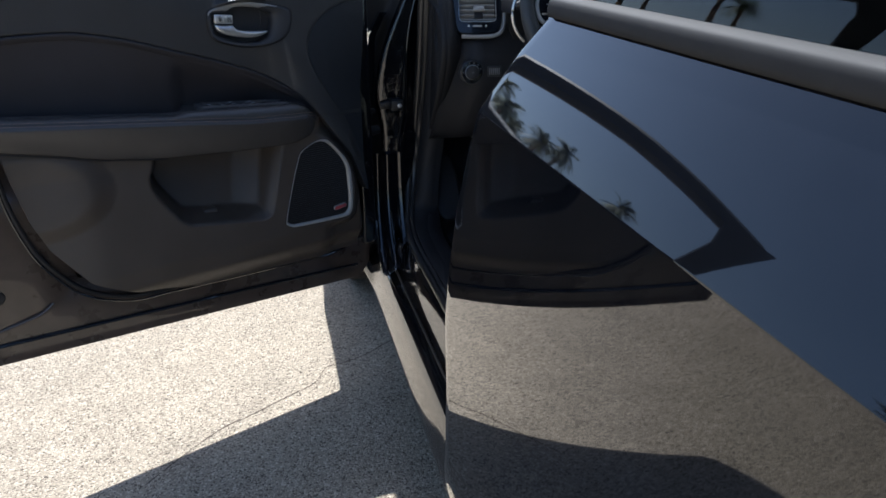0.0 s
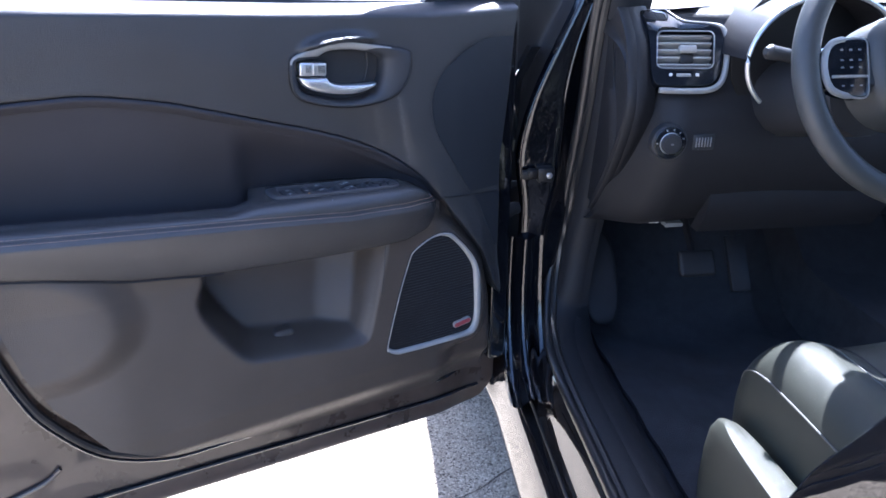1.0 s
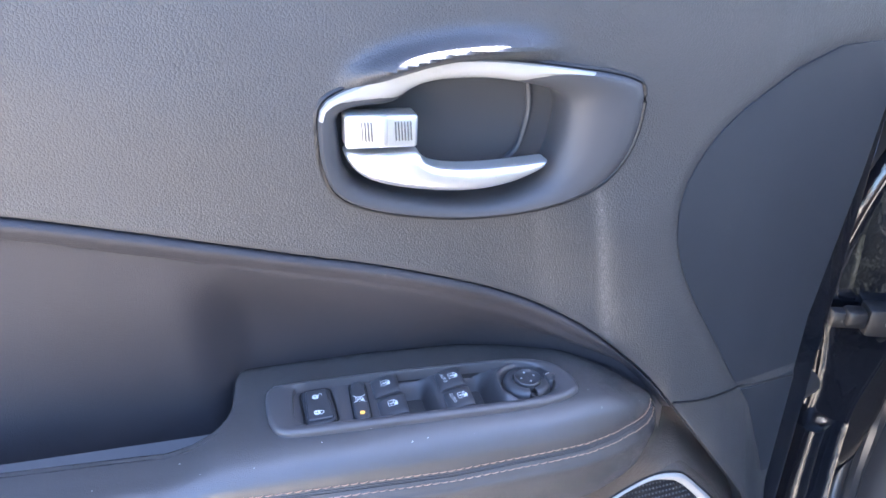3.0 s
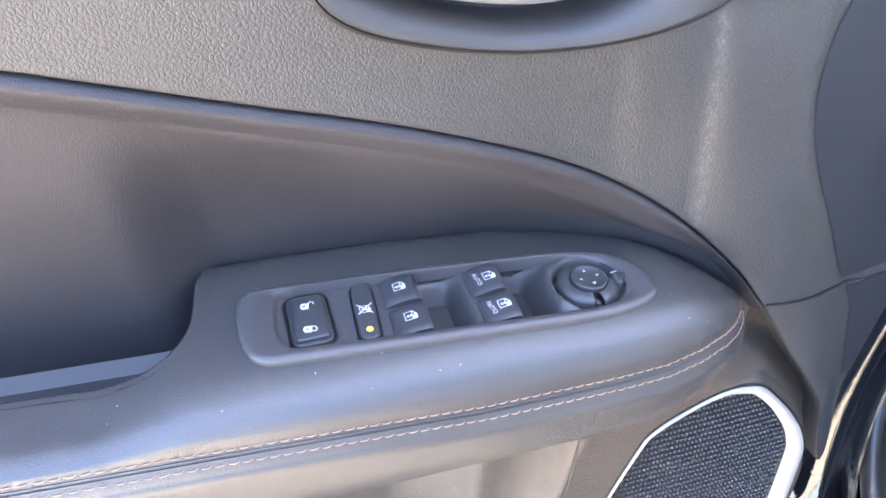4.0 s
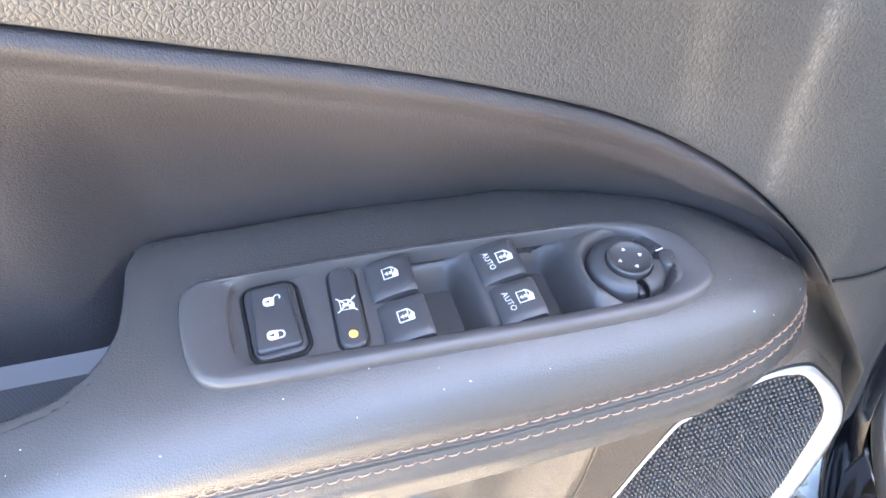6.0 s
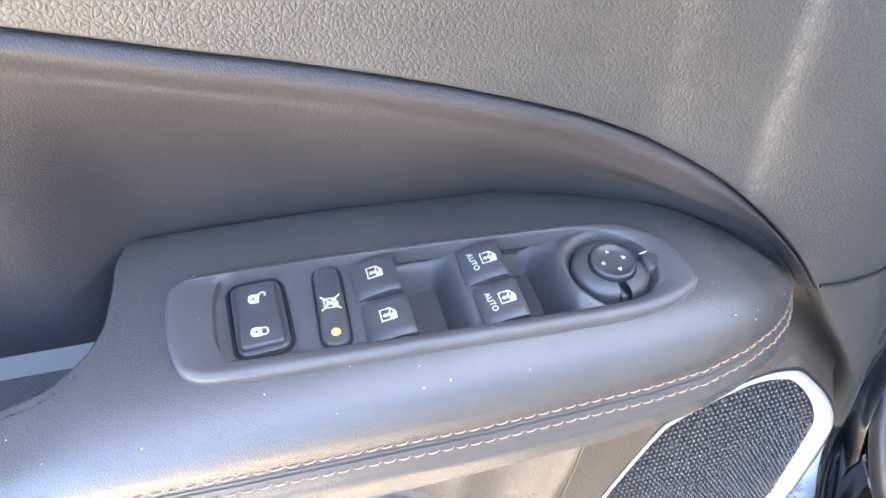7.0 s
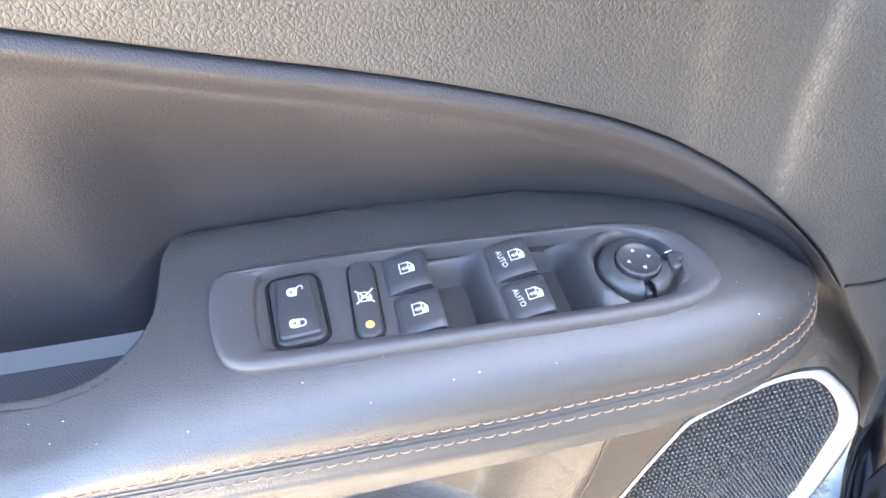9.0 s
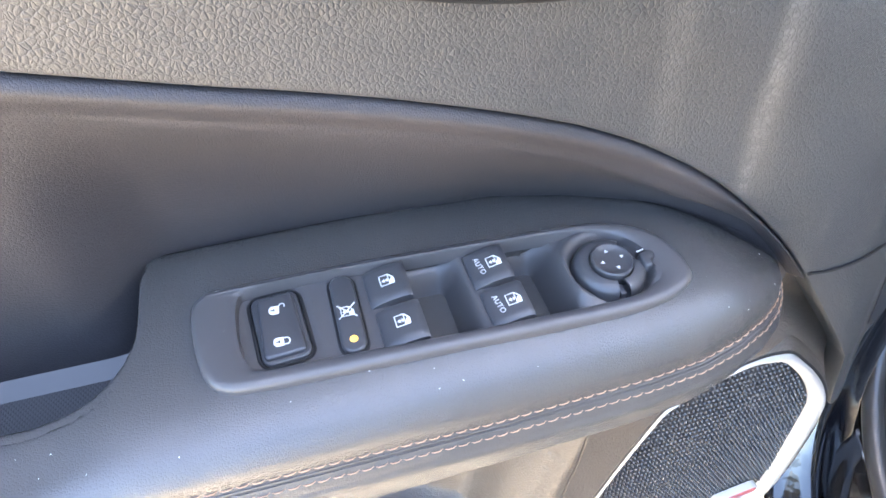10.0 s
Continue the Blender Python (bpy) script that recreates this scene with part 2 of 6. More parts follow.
def asphalt():
    m = bpy.data.materials.new("worn_pale_asphalt")
    m.use_nodes = True
    n, l = m.node_tree.nodes, m.node_tree.links
    b = n["Principled BSDF"]
    b.inputs["Roughness"].default_value = 0.9
    tc = n.new("ShaderNodeTexCoord")
    v = n.new("ShaderNodeTexVoronoi")
    v.inputs["Scale"].default_value = 240
    l.new(tc.outputs["Object"], v.inputs["Vector"])
    sep = n.new("ShaderNodeSeparateColor")
    l.new(v.outputs["Color"], sep.inputs[0])
    r = n.new("ShaderNodeValToRGB")
    e = r.color_ramp.elements
    e[0].position, e[0].color = 0.0, (0.07, 0.056, 0.042, 1)
    e[1].position, e[1].color = 1.0, (0.58, 0.49, 0.37, 1)
    for pos, col in ((0.09, (0.13, 0.103, 0.074, 1)), (0.17, (0.27, 0.225, 0.165, 1)), (0.70, (0.36, 0.30, 0.217, 1))):
        k = e.new(pos)
        k.color = col
    l.new(sep.outputs[0], r.inputs[0])
    nz = n.new("ShaderNodeTexNoise")
    nz.inputs["Scale"].default_value = 5
    nz.inputs["Detail"].default_value = 8
    l.new(tc.outputs["Object"], nz.inputs["Vector"])
    mr = n.new("ShaderNodeMapRange")
    mr.inputs[3].default_value, mr.inputs[4].default_value = 0.75, 1.2
    l.new(nz.outputs[0], mr.inputs[0])
    mx = n.new("ShaderNodeMix")
    mx.data_type, mx.blend_type = "RGBA", "MULTIPLY"
    mx.inputs[0].default_value = 1
    l.new(r.outputs[0], mx.inputs[6])
    l.new(mr.outputs[0], mx.inputs[7])
    l.new(mx.outputs[2], b.inputs["Base Color"])
    bp = n.new("ShaderNodeBump")
    bp.inputs["Strength"].default_value = 0.7
    bp.inputs["Distance"].default_value = 0.004
    l.new(v.outputs["Distance"], bp.inputs["Height"])
    bp.invert = True
    l.new(bp.outputs[0], b.inputs["Normal"])
    return m


ASPHALT = asphalt()


def crosshatch(name, color, rough, pitch):
    """Rubber moulded with a fine diamond relief."""
    m = mat(name, color, rough)
    n, l = m.node_tree.nodes, m.node_tree.links
    tc = n.new("ShaderNodeTexCoord")
    last = None
    for turn in (38, -38):
        mp = n.new("ShaderNodeMapping")
        mp.inputs["Rotation"].default_value = (0, 0, radians(turn))
        l.new(tc.outputs["Object"], mp.inputs[0])
        wv = n.new("ShaderNodeTexWave")
        wv.inputs["Scale"].default_value = 0.314 / pitch
        l.new(mp.outputs[0], wv.inputs["Vector"])
        if last is None:
            last = wv.outputs["Fac"]
        else:
            mx = n.new("ShaderNodeMath")
            mx.operation = "MAXIMUM"
            l.new(last, mx.inputs[0])
            l.new(wv.outputs["Fac"], mx.inputs[1])
            last = mx.outputs[0]
    bp = n.new("ShaderNodeBump")
    bp.inputs["Strength"].default_value = 0.6
    bp.inputs["Distance"].default_value = 0.0003
    l.new(last, bp.inputs["Height"])
    l.new(bp.outputs[0], n["Principled BSDF"].inputs["Normal"])
    return m

# ---- mesh helpers: every shape is (verts, faces) ----
def lerp(a, b, k):
    return a + (b - a) * k


def sstep(a, b, x):
    k = min(1.0, max(0.0, (x - a) / (b - a)))
    return k * k * (3 - 2 * k)


def tab(x, table):
    """A value between the rows of a table of (x, value)."""
    if x <= table[0][0]:
        return table[0][1]
    for (x0, y0), (x1, y1) in zip(table, table[1:]):
        if x <= x1:
            return y0 + (y1 - y0) * (x - x0) / (x1 - x0)
    return table[-1][1]


def grid(rows, close_u=False, close_v=False):
    """Quads between rows of points."""
    nv, nu = len(rows), len(rows[0])
    verts = [tuple(p) for row in rows for p in row]
    faces = []
    for j in range(nv if close_v else nv - 1):
        for i in range(nu if close_u else nu - 1):
            a, b = j * nu + i, j * nu + (i + 1) % nu
            c, d = ((j + 1) % nv) * nu + (i + 1) % nu, ((j + 1) % nv) * nu + i
            faces.append((a, b, c, d))
    return verts, faces


def sheet(rows, back):
    """A grid given thickness: the same grid again, moved by the vector back, and the border between."""
    verts, faces = grid(rows)
    nv, nu = len(rows), len(rows[0])
    base = len(verts)
    verts += [tuple(np.array(v) + np.array(back)) for v in verts]
    faces += [tuple(base + i for i in f[::-1]) for f in faces]
    ring = [i for i in range(nu)] + [j * nu + nu - 1 for j in range(1, nv)] + \
           [(nv - 1) * nu + i for i in range(nu - 2, -1, -1)] + [j * nu for j in range(nv - 2, 0, -1)]
    m = len(ring)
    for k in range(m):
        a, b = ring[k], ring[(k + 1) % m]
        faces.append((b, a, base + a, base + b))
    return verts, faces


def catmull(pts, sub, closed=False):
    pts = [np.array(p, float) for p in pts]
    n, out = len(pts), []
    for i in range(n if closed else n - 1):
        if closed:
            a, b, c, d = pts[(i - 1) % n], pts[i], pts[(i + 1) % n], pts[(i + 2) % n]
        else:
            a, b, c, d = pts[max(i - 1, 0)], pts[i], pts[i + 1], pts[min(i + 2, n - 1)]
        for k in range(sub):
            t = k / sub
            out.append(0.5 * (2 * b + (c - a) * t + (2 * a - 5 * b + 4 * c - d) * t * t + (3 * b - a - 3 * c + d) * t ** 3))
    if not closed:
        out.append(pts[-1])
    return out


def tube(path, radius, n=8, closed=False, flat=1.0, up=(0, 0, 1)):
    """A round bar along a path; radius a number or one per point; flat squeezes it across the up direction."""
    path = [Vector(p) for p in path]
    rings, m = [], len(path)
    for i, p in enumerate(path):
        a = path[(i - 1) % m] if closed or i > 0 else p
        b = path[(i + 1) % m] if closed or i < m - 1 else p
        t = (b - a).normalized()
        x = t.cross(Vector(up))
        x = x.normalized() if x.length > 1e-4 else t.orthogonal().normalized()
        y = x.cross(t).normalized()
        r = radius[i] if hasattr(radius, "__len__") else radius
        rings.append([p + x * (r * math.cos(2 * math.pi * k / n)) + y * (r * flat * math.sin(2 * math.pi * k / n)) for k in range(n)])
    verts, faces = grid(rings, close_u=True, close_v=closed)
    if not closed:
        faces.append(tuple(range(n))[::-1])
        faces.append(tuple(len(verts) - n + k for k in range(n)))
    return verts, faces


def inset(outline, d):
    """The closed outline moved inwards by d (counter-clockwise)."""
    n, out = len(outline), []
    for i in range(n):
        a, b, c = (np.array(outline[j % n], float) for j in (i - 1, i, i + 1))
        e, f = b - a, c - b
        e, f = e / (np.linalg.norm(e) + 1e-12), f / (np.linalg.norm(f) + 1e-12)
        nn = np.array((-e[1], e[0])) + np.array((-f[1], f[0]))
        nn /= np.linalg.norm(nn) + 1e-12
        out.append(b + nn * d / max(0.5, nn @ np.array((-f[1], f[0]))))
    return out


def slab(outline, z0, z1, edge=0.001, steps=3):
    """A plate with rounded upper edges over a counter-clockwise outline."""
    rings = [[(*p, z0) for p in outline]]
    for k in range(steps + 1):
        a = math.pi / 2 * k / steps
        rings.append([(*p, z1 - edge + edge * math.sin(a)) for p in inset(outline, edge * (1 - math.cos(a)))])
    verts, faces = grid(rings, close_u=True)
    n = len(outline)
    faces.append(tuple(len(verts) - n + k for k in range(n)))
    faces.append(tuple(range(n))[::-1])
    return verts, faces


def block(x0, x1, y0, y1, z0, z1, r=0.004, seg=2):
    bm = bmesh.new()
    bmesh.ops.create_cube(bm, size=1)
    bmesh.ops.scale(bm, vec=(x1 - x0, y1 - y0, z1 - z0), verts=bm.verts)
    bmesh.ops.translate(bm, vec=((x0 + x1) / 2, (y0 + y1) / 2, (z0 + z1) / 2), verts=bm.verts)
    if r:
        bmesh.ops.bevel(bm, geom=bm.edges[:], offset=r, segments=seg, affect="EDGES", profile=0.5)
    bm.verts.ensure_lookup_table()
    for i, v in enumerate(bm.verts):
        v.index = i
    out = [tuple(v.co) for v in bm.verts], [tuple(v.index for v in f.verts) for f in bm.faces]
    bm.free()
    return out


def joined(*shapes):
    verts, faces = [], []
    for v, f in shapes:
        o = len(verts)
        verts += list(v)
        faces += [tuple(i + o for i in q) for q in f]
    return verts, faces


def moved(shape, m):
    return [tuple(m @ Vector(v)) for v in shape[0]], shape[1]


def rounded(w, h, r, n=5, cx=0.0, cy=0.0):
    """A counter-clockwise rounded rectangle."""
    out = []
    for k, (sx, sy) in enumerate(((1, 1), (-1, 1), (-1, -1), (1, -1))):
        for i in range(n + 1):
            a = math.pi / 2 * (k + i / n)
            out.append((cx + sx * (w / 2 - r) + r * math.cos(a), cy + sy * (h / 2 - r) + r * math.sin(a)))
    return out


def inside(x, y, poly):
    hit, n = False, len(poly)
    for i in range(n):
        (x0, y0), (x1, y1) = poly[i], poly[(i + 1) % n]
        if (y0 > y) != (y1 > y) and x < (x1 - x0) * (y - y0) / (y1 - y0) + x0:
            hit = not hit
    return hit


OUTLINES = {}


def edge_dist(x, y, poly):
    """Signed distance to a closed outline, positive inside; capped 3 cm outside."""
    key = id(poly)
    if key not in OUTLINES:
        p = np.array(poly, float)
        d = np.roll(p, -1, axis=0) - p
        OUTLINES[key] = (poly, p, d, (d ** 2).sum(1) + 1e-15, p.min(0) - 0.03, p.max(0) + 0.03)
    _, p, d, n, lo, hi = OUTLINES[key]
    if x < lo[0] or x > hi[0] or y < lo[1] or y > hi[1]:
        return -0.03
    rx, ry = x - p[:, 0], y - p[:, 1]
    k = np.clip((rx * d[:, 0] + ry * d[:, 1]) / n, 0, 1)
    best = math.sqrt(((rx - k * d[:, 0]) ** 2 + (ry - k * d[:, 1]) ** 2).min())
    return best if inside(x, y, poly) else -best


def resampled(outline, n):
    pts = [np.array(p) for p in outline] + [np.array(outline[0])]
    d = np.concatenate([[0], np.cumsum([np.linalg.norm(b - a) for a, b in zip(pts, pts[1:])])])
    return [tuple(np.array([np.interp(s, d, [p[0] for p in pts]), np.interp(s, d, [p[1] for p in pts])])) for s in np.linspace(0, d[-1], n, endpoint=False)]


def thing(name, label, category, m=None, group="", kind=""):
    ob = new(name)
    ob.empty_display_size = 0.05
    if m is not None:
        ob.matrix_world = m
    return tagged(ob, label, category, group, kind)


def part(name, shape, material, parent, label="", smooth=True, sharp=40):
    me = bpy.data.meshes.new(name)
    me.from_pydata([tuple(v) for v in shape[0]], [], [tuple(f) for f in shape[1]])
    bm = bmesh.new()
    bm.from_mesh(me)
    bmesh.ops.remove_doubles(bm, verts=bm.verts, dist=1e-6)
    bmesh.ops.recalc_face_normals(bm, faces=bm.faces)
    bm.to_mesh(me)
    bm.free()
    me.materials.append(material)
    if smooth:
        me.shade_smooth()
        me.set_sharp_from_angle(angle=radians(sharp))
    ob = new(name, me)
    if parent is not None:
        ob.parent = parent
    if label:
        ob["label"] = label
    return ob


# ---- places: the car's own axes, and the open door's ----
CAR = pose(0.34, 1.87, 0, 0, 0, 2)       # x inwards, y ahead, origin at the door hinges
DOOR = pose(-0.095, 1.553, 0, 0, 0, 25)  # x to the hinges, y to the outside, z up

# ---- ground ----
ground = part("ground", block(-400, 400, -400, 400, -0.5, 0.0, 0), ASPHALT, None)
tagged(ground, "pale worn asphalt with dark speckled stones", "ground", kind="structure")
# ---- the open front door ----
door = thing("open_car_door", "open black car door with grey trim and stitched armrest", "car door", DOOR)

SEAM = [(-0.62, 1.045), (-0.5, 1.078), (-0.40, 1.094), (-0.32, 1.097), (-0.27, 1.096), (-0.22, 1.088), (-0.16, 1.075), (-0.10, 1.057),
        (-0.06, 1.0445), (0.0, 1.0255), (0.035, 1.015), (0.075, 1.0015), (0.12, 0.984), (0.16, 0.9655), (0.20, 0.942), (0.235, 0.914),
        (0.265, 0.883), (0.285, 0.857), (0.312, 0.820), (0.355, 0.760), (0.391, 0.709), (0.418, 0.667), (0.440, 0.635), (0.458, 0.612)]
SEAM_FINE = [tuple(p) for p in catmull(SEAM, 8)]
BEZEL_HANDLE = [tuple(p) for p in catmull([(0.026, 1.128), (0.045, 1.137), (0.075, 1.145), (0.122, 1.148), (0.185, 1.138), (0.224, 1.129), (0.234, 1.118),
                (0.229, 1.083), (0.208, 1.057), (0.173, 1.045), (0.132, 1.041), (0.094, 1.044), (0.054, 1.054), (0.031, 1.067),
                (0.023, 1.087), (0.022, 1.110)], 4, closed=True)][::-1]
RECESS_HANDLE = [tuple(p) for p in catmull([(0.036, 1.120), (0.052, 1.123), (0.070, 1.1235), (0.083, 1.131), (0.098, 1.1345), (0.130, 1.1335), (0.162, 1.127), (0.180, 1.120), (0.1855, 1.111), (0.183, 1.089),
                 (0.174, 1.068), (0.160, 1.0575), (0.137, 1.052), (0.104, 1.0535), (0.070, 1.0625), (0.046, 1.072), (0.037, 1.084), (0.035, 1.102)], 4, closed=True)][::-1]


def seam_z(u):
    return tab(u, SEAM_FINE)


def seam_w(u):
    return tab(u, [(-0.62, 0.022), (0.14, 0.022), (0.18, 0.019), (0.23, 0.010), (0.265, 0.0), (0.285, -0.006), (0.35, -0.012), (0.46, -0.004)])


def ledge_z(u):
    return tab(u, [(-0.62, 1.226), (-0.3, 1.205), (0.05, 1.187), (0.28, 1.180), (0.47, 1.182)])


def base_w(u, z):
    return lerp(seam_w(u), tab(u, [(-0.62, 0.018), (0.1, 0.014), (0.25, 0.004), (0.33, 0.002), (0.46, 0.014)]), sstep(0.0, 0.10, z - seam_z(u)))


def upper_w(u, z):
    w = base_w(u, z)
    # two soft folds beside the armrest's nose
    for c, a, s in ((0.2314, 0.0030, 0.010), (0.186, 0.0016, 0.011)):
        k = u - c + 0.152 * (z - 0.9188)
        w -= a * sstep(-s, s, k) * (1 - sstep(0.02, 0.10, k)) * sstep(0.865, 0.92, z) * (1 - sstep(1.01, 1.08, z))
    r = math.hypot((u - 0.125) / 0.106, (z - 1.094) / 0.053)
    w -= lerp(0.025, 0.018, sstep(0.05, 0.13, u)) * math.exp(-((r - 1.14) / 0.12) ** 2) * sstep(1.11, 1.15, z) * sstep(0.03, 0.08, u) * (1 - sstep(0.13, 0.185, u))
    if edge_dist(u, z, BEZEL_HANDLE) > 0.006:
        w += 0.05
    # smooth area near the hinges lies a little deeper
    if u > 0.2:
        d = edge_dist(u, z, TWEETER)
        w += 0.002 * sstep(-0.004, 0.004, d)
    return w


TWEETER = [tuple(p) for p in catmull([(0.470, 1.150), (0.41, 1.142), (0.358, 1.130), (0.303, 1.095), (0.275, 1.052), (0.2715, 1.012), (0.286, 0.968),
           (0.320, 0.910), (0.361, 0.846), (0.380, 0.847), (0.420, 0.846), (0.470, 0.838)], 4)]

def edge_u(u, z):
    """Draws the panel's front end in to the door's edge, which leans back lower down."""
    if u < 0.38:
        return u
    return 0.38 + (u - 0.38) * (tab(z, [(0.69, 0.431), (0.90, 0.431), (1.03, 0.446), (1.185, 0.458)]) - 0.38) / 0.082


# the grained upper panel, with the window ledge rolled over its top
us = np.concatenate([np.linspace(-0.60, 0.0, 110), np.linspace(0.004, 0.462, 150)])
rows = []
low = [(0.012, 0.0002), (0.0025, 0.0004), (0.0006, 0.002)]
for dw, dz in low:
    rows.append([(edge_u(u, seam_z(u)), upper_w(u, seam_z(u) + 0.004) + dw, seam_z(u) + dz) for u in us])
for k in range(1, 86):
    v = k / 85
    row = []
    for u in us:
        z = lerp(seam_z(u) + 0.004, ledge_z(u), v)
        row.append((edge_u(u, z), upper_w(u, z), z))
    rows.append(row)
for dw, dz in ((0.003, 0.005), (0.012, 0.011), (0.030, 0.0165), (0.055, 0.019), (0.075, 0.018)):
    rows.append([(u, upper_w(u, ledge_z(u)) + dw, ledge_z(u) + dz) for u in us])
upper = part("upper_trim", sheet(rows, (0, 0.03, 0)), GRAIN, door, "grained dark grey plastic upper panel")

tw_rows = []
for k in range(24):
    z = lerp(0.852, 1.138, k / 23)
    left = min((p for p in TWEETER[:33]), key=lambda p: abs(p[1] - z))[0]
    cand = []
    for (u0, z0), (u1, z1) in zip(TWEETER[:36], TWEETER[1:37]):
        if (z0 - z) * (z1 - z) <= 0 and z0 != z1:
            cand.append(u0 + (u1 - u0) * (z - z0) / (z1 - z0))
    left = min(cand) if cand else left
    tw_rows.append([(edge_u(u, z), upper_w(u, z) - 0.0015, z) for u in np.linspace(left + 0.003, 0.459, 21)])
part("tweeter_cover", sheet(tw_rows, (0, 0.004, 0)), COVER, door, "smooth dark cover near the hinges")
tw_rows = []
for z in np.linspace(0.842, 0.722, 16):
    left = tab(z, [(0.72, 0.446), (0.746, 0.431), (0.797, 0.396), (0.842, 0.366)])
    tw_rows.append([(min(edge_u(u, z), 0.430), upper_w(u, z) - 0.0012, z) for u in np.linspace(left, max(left + 0.004, 0.459), 14)])
part("lower_cover", sheet(tw_rows, (0, 0.004, 0)), COVER, door, "smooth dark cover near the hinges")
# joint across the strip beside the hinges
part("trim_joint", tube([(u, upper_w(u, 0.848) - 0.0006, tab(u, [(0.285, 0.856), (0.36, 0.8455), (0.45, 0.838)])) for u in np.linspace(0.289, 0.428, 24)], 0.0011, 6), BLACK, door)

# ---- soft insert between the seam and the armrest ----
def arm_zs(u):
    return tab(u, [(-0.62, 0.952), (-0.36, 0.925), (-0.255, 0.914), (-0.069, 0.895), (0.009, 0.8865), (0.083, 0.878), (0.16, 0.8755), (0.19, 0.873), (0.23, 0.871), (0.265, 0.8625), (0.285, 0.856)])


def arm_ws(u):
    return tab(u, [(-0.62, -0.05), (0.10, -0.049), (0.16, -0.049), (0.19, -0.0465), (0.215, -0.041), (0.235, -0.0335), (0.250, -0.0245), (0.260, -0.0155), (0.267, -0.0065), (0.2725, 0.002)])


def arm_wb(u):
    return tab(u, [(-0.62, 0.070), (-0.05, 0.067), (0.05, 0.0695), (0.12, 0.068), (0.16, 0.058), (0.20, 0.042), (0.225, 0.027), (0.25, 0.012), (0.262, 0.007), (0.273, 0.004), (0.287, -0.002)])


us_in = np.linspace(-0.60, 0.287, 150)
rows = []
for u in us_in:
    zs, ws, wb = seam_z(u), seam_w(u), arm_wb(u) + 0.006
    wb = lerp(wb, 0.0440, sstep(-0.040, -0.085, u))
    wf = lerp(wb, 0.0435, sstep(-0.058, -0.076, u))
    zb = min(lerp(0.860, 0.878, sstep(-0.08, -0.04, u)), zs - 0.022)
    h = zs - zb
    b = min(1.0, h / 0.06)
    pts = [(ws + 0.012, zs - 0.0004), (ws + 0.003, zs - 0.0006), (ws - 0.0005, zs - 0.004 * b), (ws, zs - 0.008 * b), (ws + 0.004, zs - 0.015 * b), (ws + 0.008, zs - 0.024 * b),
           (lerp(ws + 0.010, wb, lerp(0.35, 0.60, sstep(0.10, -0.02, u))), zs - 0.45 * h), (lerp(ws + 0.010, wb, lerp(0.75, 0.90, sstep(0.10, -0.02, u))), zs - 0.75 * h), (lerp(lerp(ws + 0.010, wb, 0.95), wf, 0.6), zs - 0.88 * h), (wf, zb)]
    pts.append((wf + 0.0015, zb - (0.020 if u > 0.0 else 0.004)))
    rows.append([(u, w, z) for w, z in catmull(pts, 5)])
part("soft_insert", sheet(rows, (0, 0.012, 0)), INSERT, door, "smooth dark padded insert")

# ---- armrest ----
POD_M = Matrix.Translation((0, 0, 0.912)) @ Matrix(((0.9982, 0, 0.0599, 0), (0, 1, 0, 0), (-0.0599, 0, 0.9982, 0), (0, 0, 0, 1)))
POD_OUT = [tuple(p) for p in catmull([(-0.0358, 0.0100), (-0.0354, 0.0262), (-0.0310, 0.0326), (-0.0200, 0.0352), (0.0500, 0.0349), (0.1344, 0.0315), (0.1580, 0.0296),
           (0.1770, 0.0243), (0.1890, 0.0155), (0.1955, 0.0030), (0.1965, -0.0105), (0.1920, -0.0188), (0.1723, -0.0256), (0.1387, -0.0268), (0.0626, -0.0240),
           (-0.0074, -0.0213), (-0.0260, -0.0180), (-0.0330, -0.0080)], 5, closed=True)][::-1]
POD_IN = [tuple(p) for p in catmull([(-0.0175, 0.0080), (-0.0160, 0.0255), (-0.0100, 0.0308), (0.0123, 0.0318), (0.0500, 0.0308), (0.1000, 0.0290), (0.1450, 0.0262),
          (0.1640, 0.0222), (0.1755, 0.0150), (0.1815, 0.0040), (0.1815, -0.0080), (0.1750, -0.0150), (0.1620, -0.0190), (0.1400, -0.0194), (0.0640, -0.0166),
          (0.0160, -0.0140), (-0.0080, -0.0128), (-0.0155, -0.0060)], 5, closed=True)][::-1]


def arm_low(u):
    return tab(u, [(-0.62, 0.905), (-0.376, 0.853), (-0.27, 0.826), (-0.143, 0.808), (0.03, 0.796), (0.15, 0.792), (0.20, 0.794), (0.25, 0.806), (0.285, 0.825)])


CUP = [tuple(p) for p in catmull([(-0.030, 0.110), (-0.046, 0.078), (-0.056, 0.064), (-0.0625, 0.052), (-0.0635, 0.034), (-0.066, 0.014), (-0.076, -0.001), (-0.095, -0.0065), (-0.15, -0.006), (-0.40, -0.006), (-0.62, -0.006)], 6)] + [(-0.62, 0.11)]


